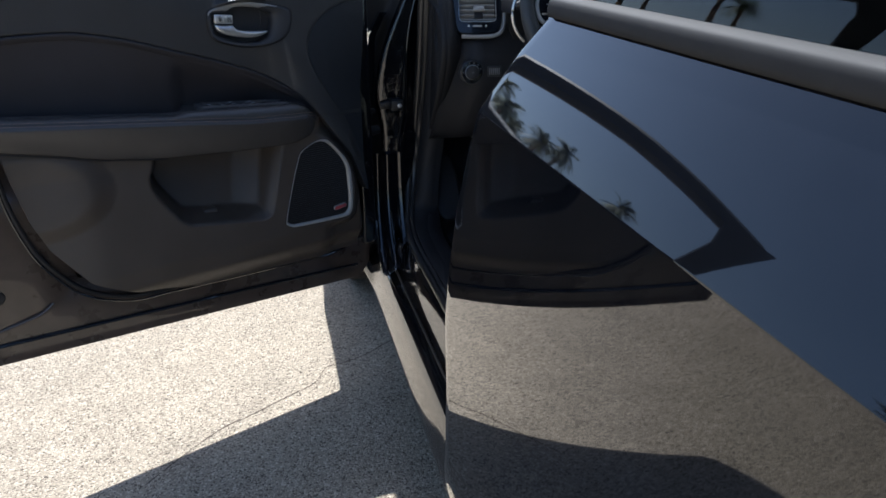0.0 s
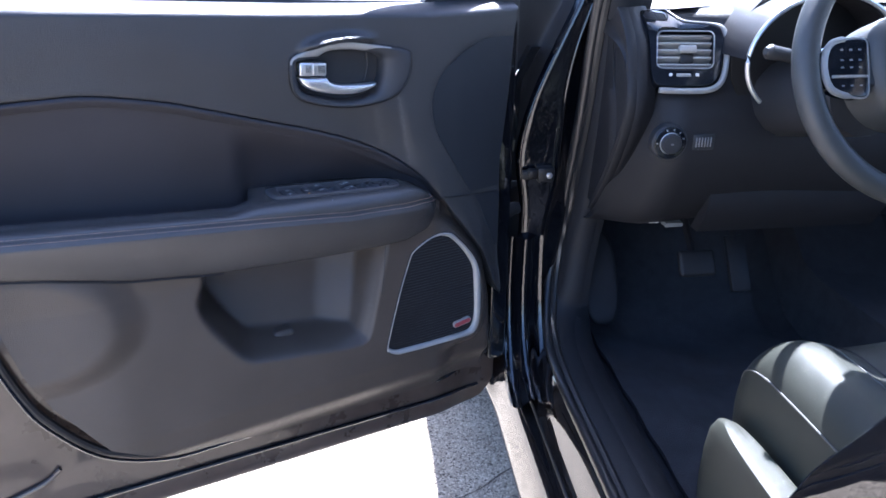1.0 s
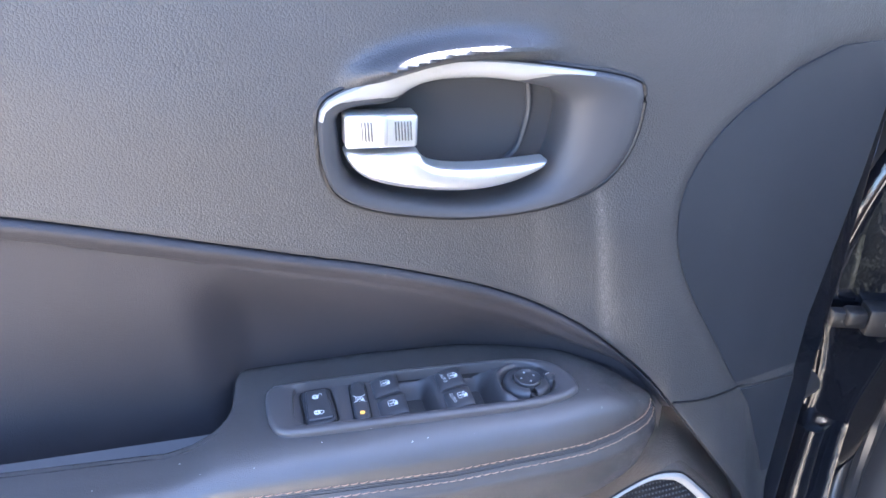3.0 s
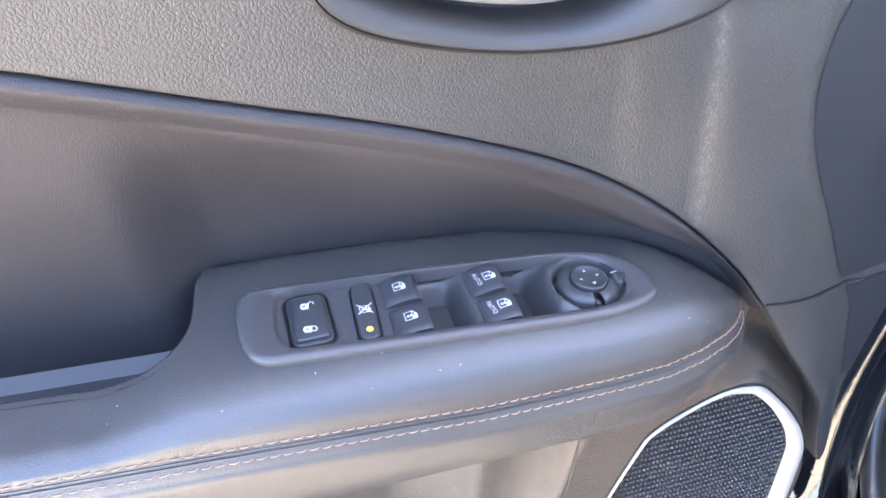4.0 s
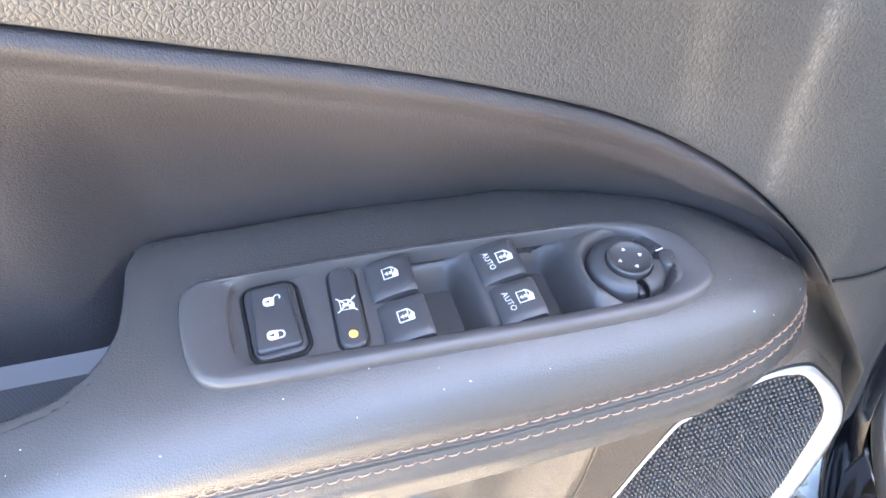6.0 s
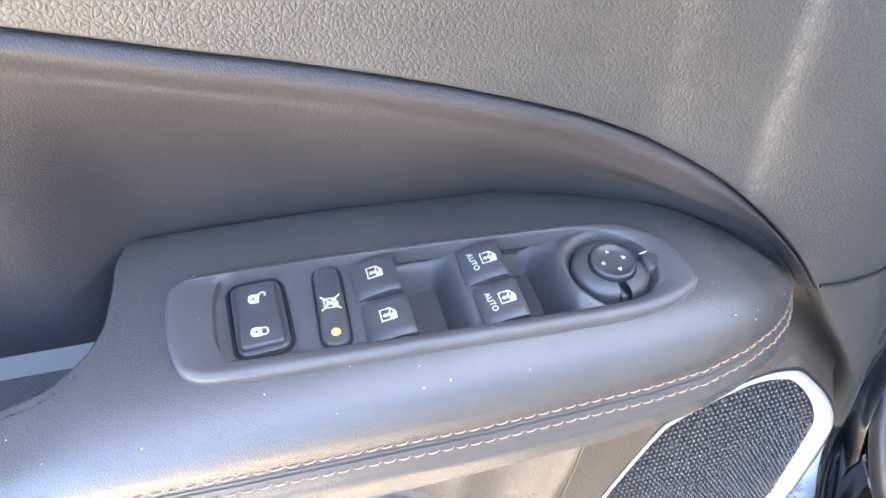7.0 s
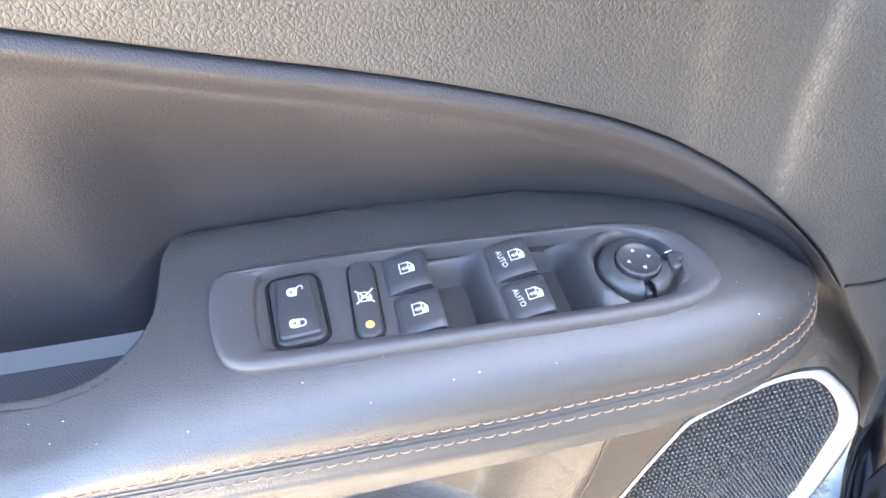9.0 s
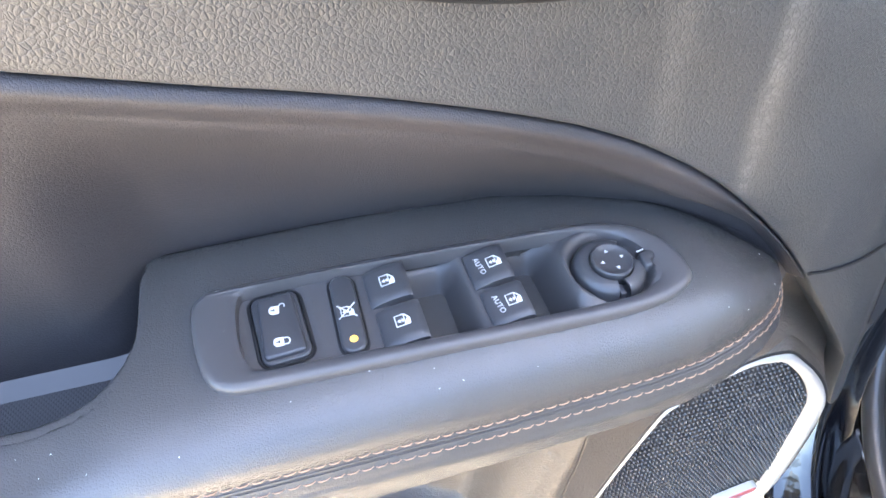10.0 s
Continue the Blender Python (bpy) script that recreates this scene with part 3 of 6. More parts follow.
def arm_section(u):
    zs, ws, wb, zl = arm_zs(u), arm_ws(u), arm_wb(u), arm_low(u)
    zt = 0.9095 - 0.06 * u - 0.034 * min(1.0, max(0.0, (u - 0.195) / 0.08)) ** 2 + 0.04 * max(0.0, -0.07 - u) - 0.009 * sstep(-0.060, -0.110, u)
    d = max(wb - ws, 0.004)
    pts = [(wb + 0.007, zt - 0.022), (wb + 0.001, zt - 0.007), (wb - 0.06 * d, zt - 0.0012), (wb - 0.3 * d, zt), (wb - 0.5 * d, zt), (wb - 0.68 * d, zt),
           (ws + 0.19 * d, zt - 0.0012), (ws + 0.085 * d, lerp(zt, zs, 0.24)), (ws + 0.018 * d, lerp(zt, zs, 0.60)), (ws, zs)]
    pts = [(w, z, 0.0) for w, z in pts]
    wl = ws + min(0.022, 0.2 * d)
    pts += [(ws, zs - 0.0035, 0.0016), (ws, zs - 0.0095, 0.0050), (ws, zs - 0.018, 0.0068), (ws + 0.3 * (wl - ws), lerp(zs, zl, 0.55), 0.006), (wl, zl + 0.003, 0.003), (wl + 0.10 * d, zl - 0.001, 0.0), (wl + 0.35 * d, zl - 0.002, 0.0)]
    return pts


def swell(u, w, z, off):
    """A point of the section moved outwards across the plan of the armrest's front."""
    s = (arm_ws(u + 0.004) - arm_ws(u - 0.004)) / 0.008
    k = off / math.hypot(1, s)
    return (u + k * s, w - k, z)


def cup_floor(u, w):
    return 0.868 - 0.06 * (u + 0.1) + 0.55 * max(0.0, w - 0.0345) - 0.3 * max(0.0, w - 0.052)


us_a = np.concatenate([np.linspace(-0.60, -0.13, 60), np.linspace(-0.127, -0.045, 60), np.linspace(-0.042, 0.18, 90), np.linspace(0.183, 0.2722, 60)])
rows = []
SHRUNK = inset(POD_OUT, 0.004)
POD_INV = POD_M.inverted()
for u in us_a:
    row = []
    for w, z, off in catmull(arm_section(u), 12):
        if -0.05 < u < 0.21 and z > 0.88 and w < 0.04:
            q = POD_INV @ Vector((u, w, z))
            if inside(q.x, q.y, SHRUNK):
                z -= 0.018
        if u < -0.055 and w > -0.03 and z > 0.85:
            z = lerp(z, cup_floor(u, w), sstep(-0.006, 0.004, edge_dist(u, w, CUP)))
        row.append(swell(u, w, z, off))
    rows.append(row)
arm = part("armrest", sheet(rows, (0, 0.004, 0)), LEATHER, door, "padded black leather armrest with copper stitching", sharp=75)

# seam and the two rows of thread round the front of the armrest
def arm_front(u, drop):
    zs, ws, zl = arm_zs(u), arm_ws(u), arm_low(u)
    pts = catmull(arm_section(u), 24)
    target = zs - drop
    best = min((p for p in pts[8 * 24:]), key=lambda p: abs(p[1] - target))
    return Vector(swell(u, best[0], best[1], best[2]))


def along(drop, step, out):
    line = [arm_front(u, drop) for u in np.concatenate([np.linspace(-0.60, 0.18, 160), np.linspace(0.182, 0.2685, 70)])]
    pts, left = [], 0.0
    for a, b in zip(line, line[1:]):
        d = (b - a).length
        while left < d:
            pts.append((a + (b - a) * (left / d), (b - a).normalized()))
            left += step
        left -= d
    return pts


def out_dir(t):
    o = t.cross(Vector((0, 0, 1)))
    return o.normalized() if o.length > 1e-5 else Vector((0, -1, 0))


def thread_row(drop, slant):
    shapes = []
    for p, t in along(drop, 0.0062, 0):
        o = out_dir(t)
        a = p - t * 0.0030 + o * 0.0001 + Vector((0, 0, -slant))
        b = p + t * 0.0030 + o * 0.0001 + Vector((0, 0, slant))
        m = (a + b) / 2 + o * 0.0004
        shapes.append(tube([a - o * 0.0004, lerp(a, m, 0.6) + o * 0.0002, m, lerp(b, m, 0.6) + o * 0.0002, b - o * 0.0004], [0.00015, 0.0003, 0.00033, 0.0003, 0.00015], 6))
    return joined(*shapes)


part("upper_stitching", thread_row(-0.0006, 0.0003), THREAD, arm, "copper thread")
part("lower_stitching", thread_row(0.0060, 0.0003), THREAD, arm, "copper thread")
for drop in (0.0019, 0.0037):
    part("seam_piping", tube([p + out_dir(t) * 0.0001 for p, t in along(drop, 0.004, 0)], 0.0007, 6), LEATHER, arm)
part("seam_groove", tube([p + out_dir(t) * -0.0002 for p, t in along(0.0028, 0.004, 0)], 0.0004, 6), BLACK, arm)

# textured mat on the floor of the grab cup
rows = []
for u in np.linspace(-0.40, -0.0672, 140):
    lo = tab(u, [(-0.40, 0.0060), (-0.30, 0.0050), (-0.21, -0.0038), (-0.100, -0.0042), (-0.086, -0.0020), (-0.076, 0.0040), (-0.070, 0.0120), (-0.067, 0.022)])
    rows.append([(u, lerp(lo, 0.0345, i / 14), cup_floor(u, 0.02) + 0.0012) for i in range(15)])
CUPMAT = crosshatch("cup_mat_rubber", (0.036, 0.036, 0.039), 0.5, 0.0017)
part("cup_liner", sheet(rows, (0, 0, -0.002)), CUPMAT, arm, "finely ribbed dark rubber liner")
rows = []
for u in np.linspace(-0.40, -0.0665, 80):
    rows.append([(u, lerp(0.0345, 0.0440, i / 10), cup_floor(u, lerp(0.0345, 0.0440, i / 10)) + 0.0012) for i in range(11)])
part("cup_band", sheet(rows, (0, 0, -0.002)), POD, arm, "smooth grey band behind the liner")

# ---- switch panel ----
panel = part("switch_panel", ([], []), POD, door, "matt black window switch panel")
panel.matrix_local = POD_M


def pod_floor(p, q):
    h = lerp(-0.0040, -0.0008, sstep(0.158, 0.180, p))
    back = sstep(0.031, 0.018, q)
    w1 = sstep(0.0605, 0.064, p) * (1 - sstep(0.0785, 0.0905, p))
    w2 = sstep(0.1105, 0.114, p) * (1 - sstep(0.125, 0.139, p))
    h -= 0.0190 * (w1 + w2) * lerp(0.25, 1.0, back)
    r = math.hypot(p - 0.1600, q - 0.0015)
    h += 0.0042 * math.exp(-((r - 0.0235) / 0.004) ** 2) * sstep(-0.02, -0.01, q) * (1 - 0.6 * sstep(0.16, 0.18, p))
    h -= lerp(0.0035, 0.0060, sstep(0.158, 0.180, p)) * (1 - sstep(0.0190, 0.0212, r))
    # shallow tray round the lock button
    d = edge_dist(p, q, LOCK_OUT)
    h -= 0.0012 * sstep(-0.004, 0.0, d)
    return h


def lock_ring(d):
    """The lock button's outline, drawn in by d."""
    return [(0.0010 + x - 0.055 * y, 0.0103 + y + 0.06 * x) for x, y in rounded(0.0236 - 2 * d, 0.0395 - 2 * d, max(0.0058 - d, 0.0016), 6)]


LOCK_OUT = lock_ring(0)
bez_rings = [[(*p, -0.006) for p in POD_OUT], [(*p, -0.0008) for p in POD_OUT]]
for k in range(1, 5):
    a = math.pi / 2 * k / 4
    bez_rings.append([(*p, -0.0008 + 0.003 * math.sin(a)) for p in inset(POD_OUT, 0.0035 * (1 - math.cos(a)))])
O_IN, I_IN = inset(POD_OUT, 0.0035), POD_IN
bez_rings.append([(lerp(a[0], b[0], 0.7), lerp(a[1], b[1], 0.7), 0.0016) for a, b in zip(O_IN, I_IN)])
bez_rings.append([(*p, 0.0002) for p in inset(I_IN, 0.0)])
bez_rings.append([(*p, -0.0060) for p in inset(I_IN, 0.0012)])
part("panel_rim", grid(bez_rings, close_u=True), POD, panel)
ps, qs = np.linspace(-0.019, 0.189, 150), np.linspace(-0.0215, 0.0335, 52)
verts, faces, index = [], [], {}
GROWN = inset(POD_IN, -0.0008)
for j, q in enumerate(qs):
    for i, p in enumerate(ps):
        index[i, j] = len(verts)
        verts.append((p, q, pod_floor(p, q)))
for j in range(len(qs) - 1):
    for i in range(len(ps) - 1):
        if inside((ps[i] + ps[i + 1]) / 2, (qs[j] + qs[j + 1]) / 2, GROWN):
            faces.append((index[i, j], index[i + 1, j], index[i + 1, j + 1], index[i, j + 1]))
part("panel_floor", (verts, faces), POD, panel)


def stroke(pts, width, closed=False, h=0.00025):
    """A flat printed line."""
    pts = [np.array(p, float) for p in pts]
    n, L, R = len(pts), [], []
    for i in range(n):
        a = pts[(i - 1) % n] if closed or i else pts[i]
        b = pts[(i + 1) % n] if closed or i < n - 1 else pts[i]
        t = (b - a) / (np.linalg.norm(b - a) + 1e-12)
        o = np.array((-t[1], t[0])) * width / 2
        L.append((*(pts[i] + o), h))
        R.append((*(pts[i] - o), h))
    return grid([L, R], close_u=closed)


def flat(poly, h=0.00025):
    return [(*p, h) for p in poly], [tuple(range(len(poly)))]


def window_icon(s=1.0):
    """A car window in outline with a lift arrow."""
    out = [(-0.0038, -0.0034), (0.0040, -0.0034), (0.0041, 0.0000), (0.0036, 0.0008), (0.0016, 0.0034), (0.0010, 0.0036), (-0.0038, 0.0036)]
    sh = [stroke(out, 0.0007, True)]
    sh.append(flat([(0.0010, -0.0032), (0.0039, -0.0032), (0.0039, -0.0002), (0.0034, 0.0008), (0.0024, 0.0004), (0.0020, -0.0006), (0.0010, -0.0008)], 0.00026))
    sh.append(stroke([(0.0012, -0.0004), (0.0012, 0.0032)], 0.0005, h=0.00026))
    sh.append(stroke([(-0.0024, -0.0002), (0.0008, -0.0002)], 0.0006))
    sh.append(flat([(-0.0012, -0.0016), (-0.0012, 0.0012), (-0.0030, -0.0002)], 0.00027))
    sh.append(flat([(-0.0002, 0.0012), (-0.0002, -0.0016), (0.0014, -0.0002)], 0.00028))
    return moved(joined(*sh), Matrix.Diagonal((s, s, 1, 1)))


def padlock(opened):
    body = [(-0.0040 + 0.0018 * (1 + math.cos(a)) , 0.0025 * math.sin(a)) for a in np.linspace(math.pi * 0.55, math.pi * 1.45, 9)] + [(0.0006, -0.0024), (0.0008, 0.0), (0.0006, 0.0024)]
    sh = [flat(body[::-1], 0.00026), stroke(body, 0.0006, True)]
    arc = [(0.0008, 0.0020), (0.0028, 0.0020), (0.0037, 0.0013), (0.0040, 0.0), (0.0037, -0.0013), (0.0028, -0.0020), (0.0008, -0.0020)]
    if opened:
        arc = [(0.0008, 0.0006), (0.0012, 0.0024), (0.0022, 0.0036), (0.0036, 0.0036), (0.0042, 0.0026), (0.0040, 0.0012)]
    sh.append(stroke(arc, 0.0007))
    return joined(*sh)


# lock rocker in its well
part("lock_gap", tube([(*p, -0.0050) for p in LOCK_OUT], 0.0009, 6, closed=True), BLACK, panel)
lock = part("lock_button", slab(lock_ring(0.0010), -0.008, -0.0036, 0.0009), BUTTON, panel, "black door lock rocker")
part("lock_face", slab([(x + 0.07 * (y - 0.0103) * (1 if x < 0.001 else -0.2), y) for x, y in lock_ring(0.0031)], -0.006, -0.0014, 0.0016, 4), BUTTON, panel)
part("open_padlock_icon", moved(padlock(True), Matrix.Translation((0.0008, 0.0180, -0.0015)) @ Matrix.Diagonal((0.85, 0.85, 1, 1))), WHITE, panel, "white open padlock print")
for q in (0.0180, 0.0005):
    part("keyhole_print", moved(joined(stroke([(-0.0030, 0), (-0.0012, 0)], 0.0006, h=0), stroke([(-0.0014, -0.0007), (-0.0014, 0.0007)], 0.0007, h=0.0)), Matrix.Translation((0.0009, q, -0.00105))), BLACK, panel)
part("closed_padlock_icon", moved(padlock(False), Matrix.Translation((0.0006, 0.0005, -0.0015)) @ Matrix.Diagonal((0.85, 0.85, 1, 1))), WHITE, panel, "white closed padlock print")

# rear window lockout: a slim pill with an amber lamp
pill_m = Matrix.Translation((0.0310, 0.0088, 0)) @ Matrix.Rotation(radians(-1.5), 4, "Z")
pill = [tuple(p) for p in rounded(0.0115, 0.0440, 0.0056, 8)]
part("lockout_button", moved(slab(pill, -0.006, -0.0014, 0.0016), pill_m), BUTTON, panel, "slim black window lockout button")
part("lockout_gap", moved(slab(inset(pill, -0.0012), -0.008, -0.0036, 0.0003), pill_m), BLACK, panel)
part("indicator_lamp", moved(slab([(0.0019 * math.cos(a), 0.0019 * math.sin(a)) for a in np.linspace(0, 2 * math.pi, 20, endpoint=False)], -0.003, -0.0010, 0.0004),
     Matrix.Translation((0.0307, -0.0064, 0))), AMBER, panel, "lit amber indicator")
cross = joined(window_icon(0.72), stroke([(-0.0040, 0.0040), (0.0040, -0.0036)], 0.0006, h=0.0003), stroke([(-0.0042, -0.0036), (0.0044, 0.0042)], 0.0006, h=0.00032))
part("lockout_icon", moved(cross, Matrix.Translation((0.0308, 0.0088, -0.0014))), WHITE, panel, "white crossed window print")


def window_switch(p0, p1, q0, q1, auto):
    """A finger-lift rocker: low at the left, raised to a lip at the right."""
    rows = []
    for j in range(10):
        v = j / 9
        q = lerp(q0, q1, v)
        row = []
        for i in range(12):
            k = i / 11
            h = lerp(-0.0022, 0.0026, k ** 1.1) + 0.0012 * math.sin(k * math.pi)
            if j in (0, 9):
                h -= 0.0010
            if i in (0, 11):
                h -= 0.0010
            row.append((lerp(p0, p1, k), q, h))
        rows.append(row)
    sw = part("window_switch", sheet(rows, (0, 0, -0.010)), BUTTON, panel, "black window rocker with white window print")
    a = math.atan2(0.0048, p1 - p0)
    m = Matrix.Translation(((p0 + p1) / 2 + (0.0026 if auto else 0.0), (q0 + q1) / 2, 0.0017)) @ Matrix.Rotation(-a, 4, "Y")
    part("window_icon", moved(window_icon(0.82), m @ Matrix.Translation((0, 0.0, 0.0004))), WHITE, sw)
    if auto:
        cu = bpy.data.curves.new("auto_text", "FONT")
        cu.body, cu.size, cu.align_x, cu.align_y = "AUTO", 0.0037, "CENTER", "CENTER"
        cu.space_character = 1.05
        tmp = new("auto_text", cu)
        bpy.context.view_layer.update()
        me = bpy.data.meshes.new_from_object(tmp.evaluated_get(bpy.context.evaluated_depsgraph_get()))
        bpy.data.objects.remove(tmp)
        me.materials.append(WHITE)
        txt = new("auto_text", me)
        txt.parent = sw
        txt.matrix_local = m @ Matrix.Translation((-0.0072, 0.0, 0.0004)) @ Matrix.Rotation(radians(-82), 4, "Z")
    return sw


window_switch(0.0420, 0.0618, 0.0086, 0.0296, False)
window_switch(0.0430, 0.0630, -0.0156, 0.0056, False)
window_switch(0.0918, 0.1112, 0.0064, 0.0276, True)
window_switch(0.0928, 0.1122, -0.0172, 0.0034, True)

# mirror selector: a broken collar round a dished cap
def collar(a0, a1, n):
    rows = []
    for a in np.linspace(radians(a0), radians(a1), n):
        rows.append([(r * math.cos(a), r * math.sin(a), h) for r, h in ((0.0100, -0.006), (0.0104, 0.0012), (0.0112, 0.0024), (0.0145, 0.0021), (0.0168, 0.0008), (0.0180, -0.0014), (0.0184, -0.006))])
    return sheet(rows, (0, 0, -0.001))


knob = part("mirror_selector", joined(collar(52, 258, 40), collar(279, 352, 18)), BUTTON, panel, "round black mirror adjuster")
knob.matrix_local = Matrix.Translation((0.1597, 0.0015, -0.0010))
part("selector_well", slab([(0.0186 * math.cos(a), 0.0186 * math.sin(a)) for a in np.linspace(0, 2 * math.pi, 40, endpoint=False)], -0.012, -0.0046, 0.001), BUTTON, knob)
part("notch_prong", block(-0.0022, 0.0010, -0.0170, -0.0110, -0.005, -0.0010, 0.0008, 2), BUTTON, knob)
cap_rings = []
for r, h in ((0.0098, -0.004), (0.0106, 0.0030), (0.0105, 0.0040), (0.0098, 0.0045), (0.0088, 0.0043), (0.0084, 0.0039), (0.005, 0.0035), (0.0004, 0.0034)):
    cap_rings.append([(r * math.cos(a), r * math.sin(a), h) for a in np.linspace(0, 2 * math.pi, 36, endpoint=False)])
cap = part("selector_cap", grid(cap_rings, close_u=True), BUTTON, knob)
cap.location = (0.0006, 0.0008, -0.0004)
arrows = []
for a in (8, 98, 188, 278):
    m = Matrix.Rotation(radians(a), 4, "Z") @ Matrix.Translation((0.0056, 0, 0.0046))
    arrows.append(moved(flat([(-0.0008, -0.0011), (0.0011, 0), (-0.0008, 0.0011)], 0), m))
ar = part("selector_arrows", joined(*arrows), WHITE, knob, "white arrow prints")
ar.location = (0.0006, 0.0008, -0.0009)
tip = [tuple(p) for p in catmull([(0.0150, -0.0060), (0.0165, -0.0078), (0.0190, -0.0070), (0.0196, -0.0040), (0.0222, -0.0026), (0.0228, 0.0004), (0.0208, 0.0022), (0.0172, 0.0018), (0.0150, 0.0000)], 4, closed=True)]
part("selector_pointer", slab(tip, -0.006, 0.0040, 0.0012), BUTTON, knob)
part("position_mark", moved(stroke([(0.0162, 0.0036), (0.0205, 0.0046)], 0.0007), Matrix.Translation((0.1597, 0.0015, 0.0002))), WHITE, panel)

# lint and dust on the armrest and the panel
rnd = random.Random(11)
verts, faces = [], []
for k in range(38):
    u = rnd.uniform(-0.15, 0.255)
    sec = catmull(arm_section(u), 12)
    w, z, off = sec[rnd.randrange(34, 96)]
    p = Vector(swell(u, w, z, off))
    q = POD_INV @ p
    if inside(q.x, q.y, POD_OUT):
        if inside(q.x, q.y, POD_IN):
            continue
        p = POD_M @ Vector((q.x, q.y, 0.0024))
    elif u < -0.05 and edge_dist(u, w, CUP) > -0.012:
        continue
    a, r = rnd.uniform(0, 6.28), rnd.uniform(0.00012, 0.00028)
    o = len(verts)
    for i in range(5):
        b = a + i * 1.257
        verts.append((p.x + r * math.cos(b) * rnd.uniform(0.6, 1.4), p.y + r * math.sin(b), p.z + 0.00035))
    verts.append((p.x, p.y, p.z + 0.0006))
    faces += [(o + i, o + (i + 1) % 5, o + 5) for i in range(5)]
specks = part("dust_specks", (verts, faces), WHITE, None)
specks.matrix_world = DOOR
tagged(specks, "pale specks of lint scattered on the armrest", "dust", kind="stuff")

# ---- inner door handle ----
def by_angle(outline, c, n=96):
    """The outline met by n rays from c, so that two outlines pair up."""
    out = []
    for k in range(n):
        a = 2 * math.pi * k / n
        dx, dz = math.cos(a), math.sin(a)
        best = 0
        for (x0, z0), (x1, z1) in zip(outline, outline[1:] + outline[:1]):
            ex, ez = x1 - x0, z1 - z0
            det = dx * -ez + dz * ex
            if abs(det) < 1e-12:
                continue
            t = ((x0 - c[0]) * -ez + (z0 - c[1]) * ex) / det
            s = (dx * (z0 - c[1]) - dz * (x0 - c[0])) / det
            if 0 <= s <= 1 and t > best:
                best = t
        out.append((c[0] + dx * best, c[1] + dz * best))
    return out


HC = (0.115, 1.094)
h_out, h_in = by_angle(BEZEL_HANDLE, HC), by_angle(RECESS_HANDLE, HC)
HW = 0.013  # depth of the lever's middle


def handle_ring(levels, o=h_out, i=h_in):
    rings = []
    for k, dw in levels:
        rings.append([(lerp(a[0], b[0], k), base_w(lerp(a[0], b[0], k), lerp(a[1], b[1], k)) + dw, lerp(a[1], b[1], k)) for a, b in zip(o, i)])
    return rings


handle = part("door_handle", grid(handle_ring([(0.0, 0.014), (0.0, -0.001), (0.05, -0.0042), (0.16, -0.0060), (0.35, -0.0058), (0.62, -0.0040), (0.82, -0.0012), (0.95, 0.0035), (1.0, 0.009), (1.01, 0.020), (1.0, 0.032)]), close_u=True), SURROUND, door, "satin grey handle surround with silver lever")
part("surround_gap", tube([(p[0], base_w(*p) - 0.0004, p[1]) for p in resampled(inset(BEZEL_HANDLE, -0.0008), 110)], 0.0017, 6, closed=True), BLACK, handle)
part("handle_cup", grid([[(lerp(HC[0], p[0], k), 0.040 + 0.004 * (1 - k), lerp(HC[1], p[1], k)) for p in h_in] for k in (1.03, 0.8, 0.5, 0.0)], close_u=True), SMOOTH, handle)
# silver brow along the upper edge of the surround
brow = []
for k in range(len(h_out)):
    a = 2 * math.pi * k / len(h_out)
    if radians(24) < a < radians(168):
        f = sstep(radians(24), radians(50), a) * (1 - 0.75 * sstep(radians(138), radians(168), a))
        o, i = np.array(h_out[k]), np.array(h_in[k])
        brow.append([(p[0], base_w(*p) + dw, p[1]) for p, dw in ((lerp(o, i, s), dw) for s, dw in ((0.04, -0.0038), (0.10, -0.0062), (lerp(0.14, 0.40, f), -0.0068), (lerp(0.17, 0.66, f), -0.0050), (lerp(0.20, 0.84, f), -0.0016), (lerp(0.22, 0.88, f), 0.0006)))])
part("brow_trim", grid(brow), SILVER_DULL, handle, "bright silver brow")
# rim of the inner right wall
part("cup_rib", tube(catmull([(0.166, 0.0395, 1.126), (0.1675, 0.0395, 1.107), (0.1640, 0.0395, 1.090), (0.159, 0.0395, 1.077), (0.148, 0.0395, 1.069)], 5), 0.0026, 8, up=(0, 1, 0)), SMOOTH, handle)

# lever: a broad pad at the rear that narrows to a curved finger
LEVER = [tuple(p) for p in catmull([(0.0372, 1.0970), (0.0500, 1.0955), (0.0700, 1.0938), (0.0815, 1.0938), (0.0850, 1.0890), (0.0920, 1.0838), (0.1100, 1.0798), (0.1390, 1.0778), (0.1690, 1.0772), (0.1703, 1.0755),
         (0.1680, 1.0725), (0.1505, 1.0662), (0.1279, 1.0633), (0.1013, 1.0649), (0.0716, 1.0705), (0.0514, 1.0774), (0.0410, 1.0865)], 3, closed=True)][::-1]


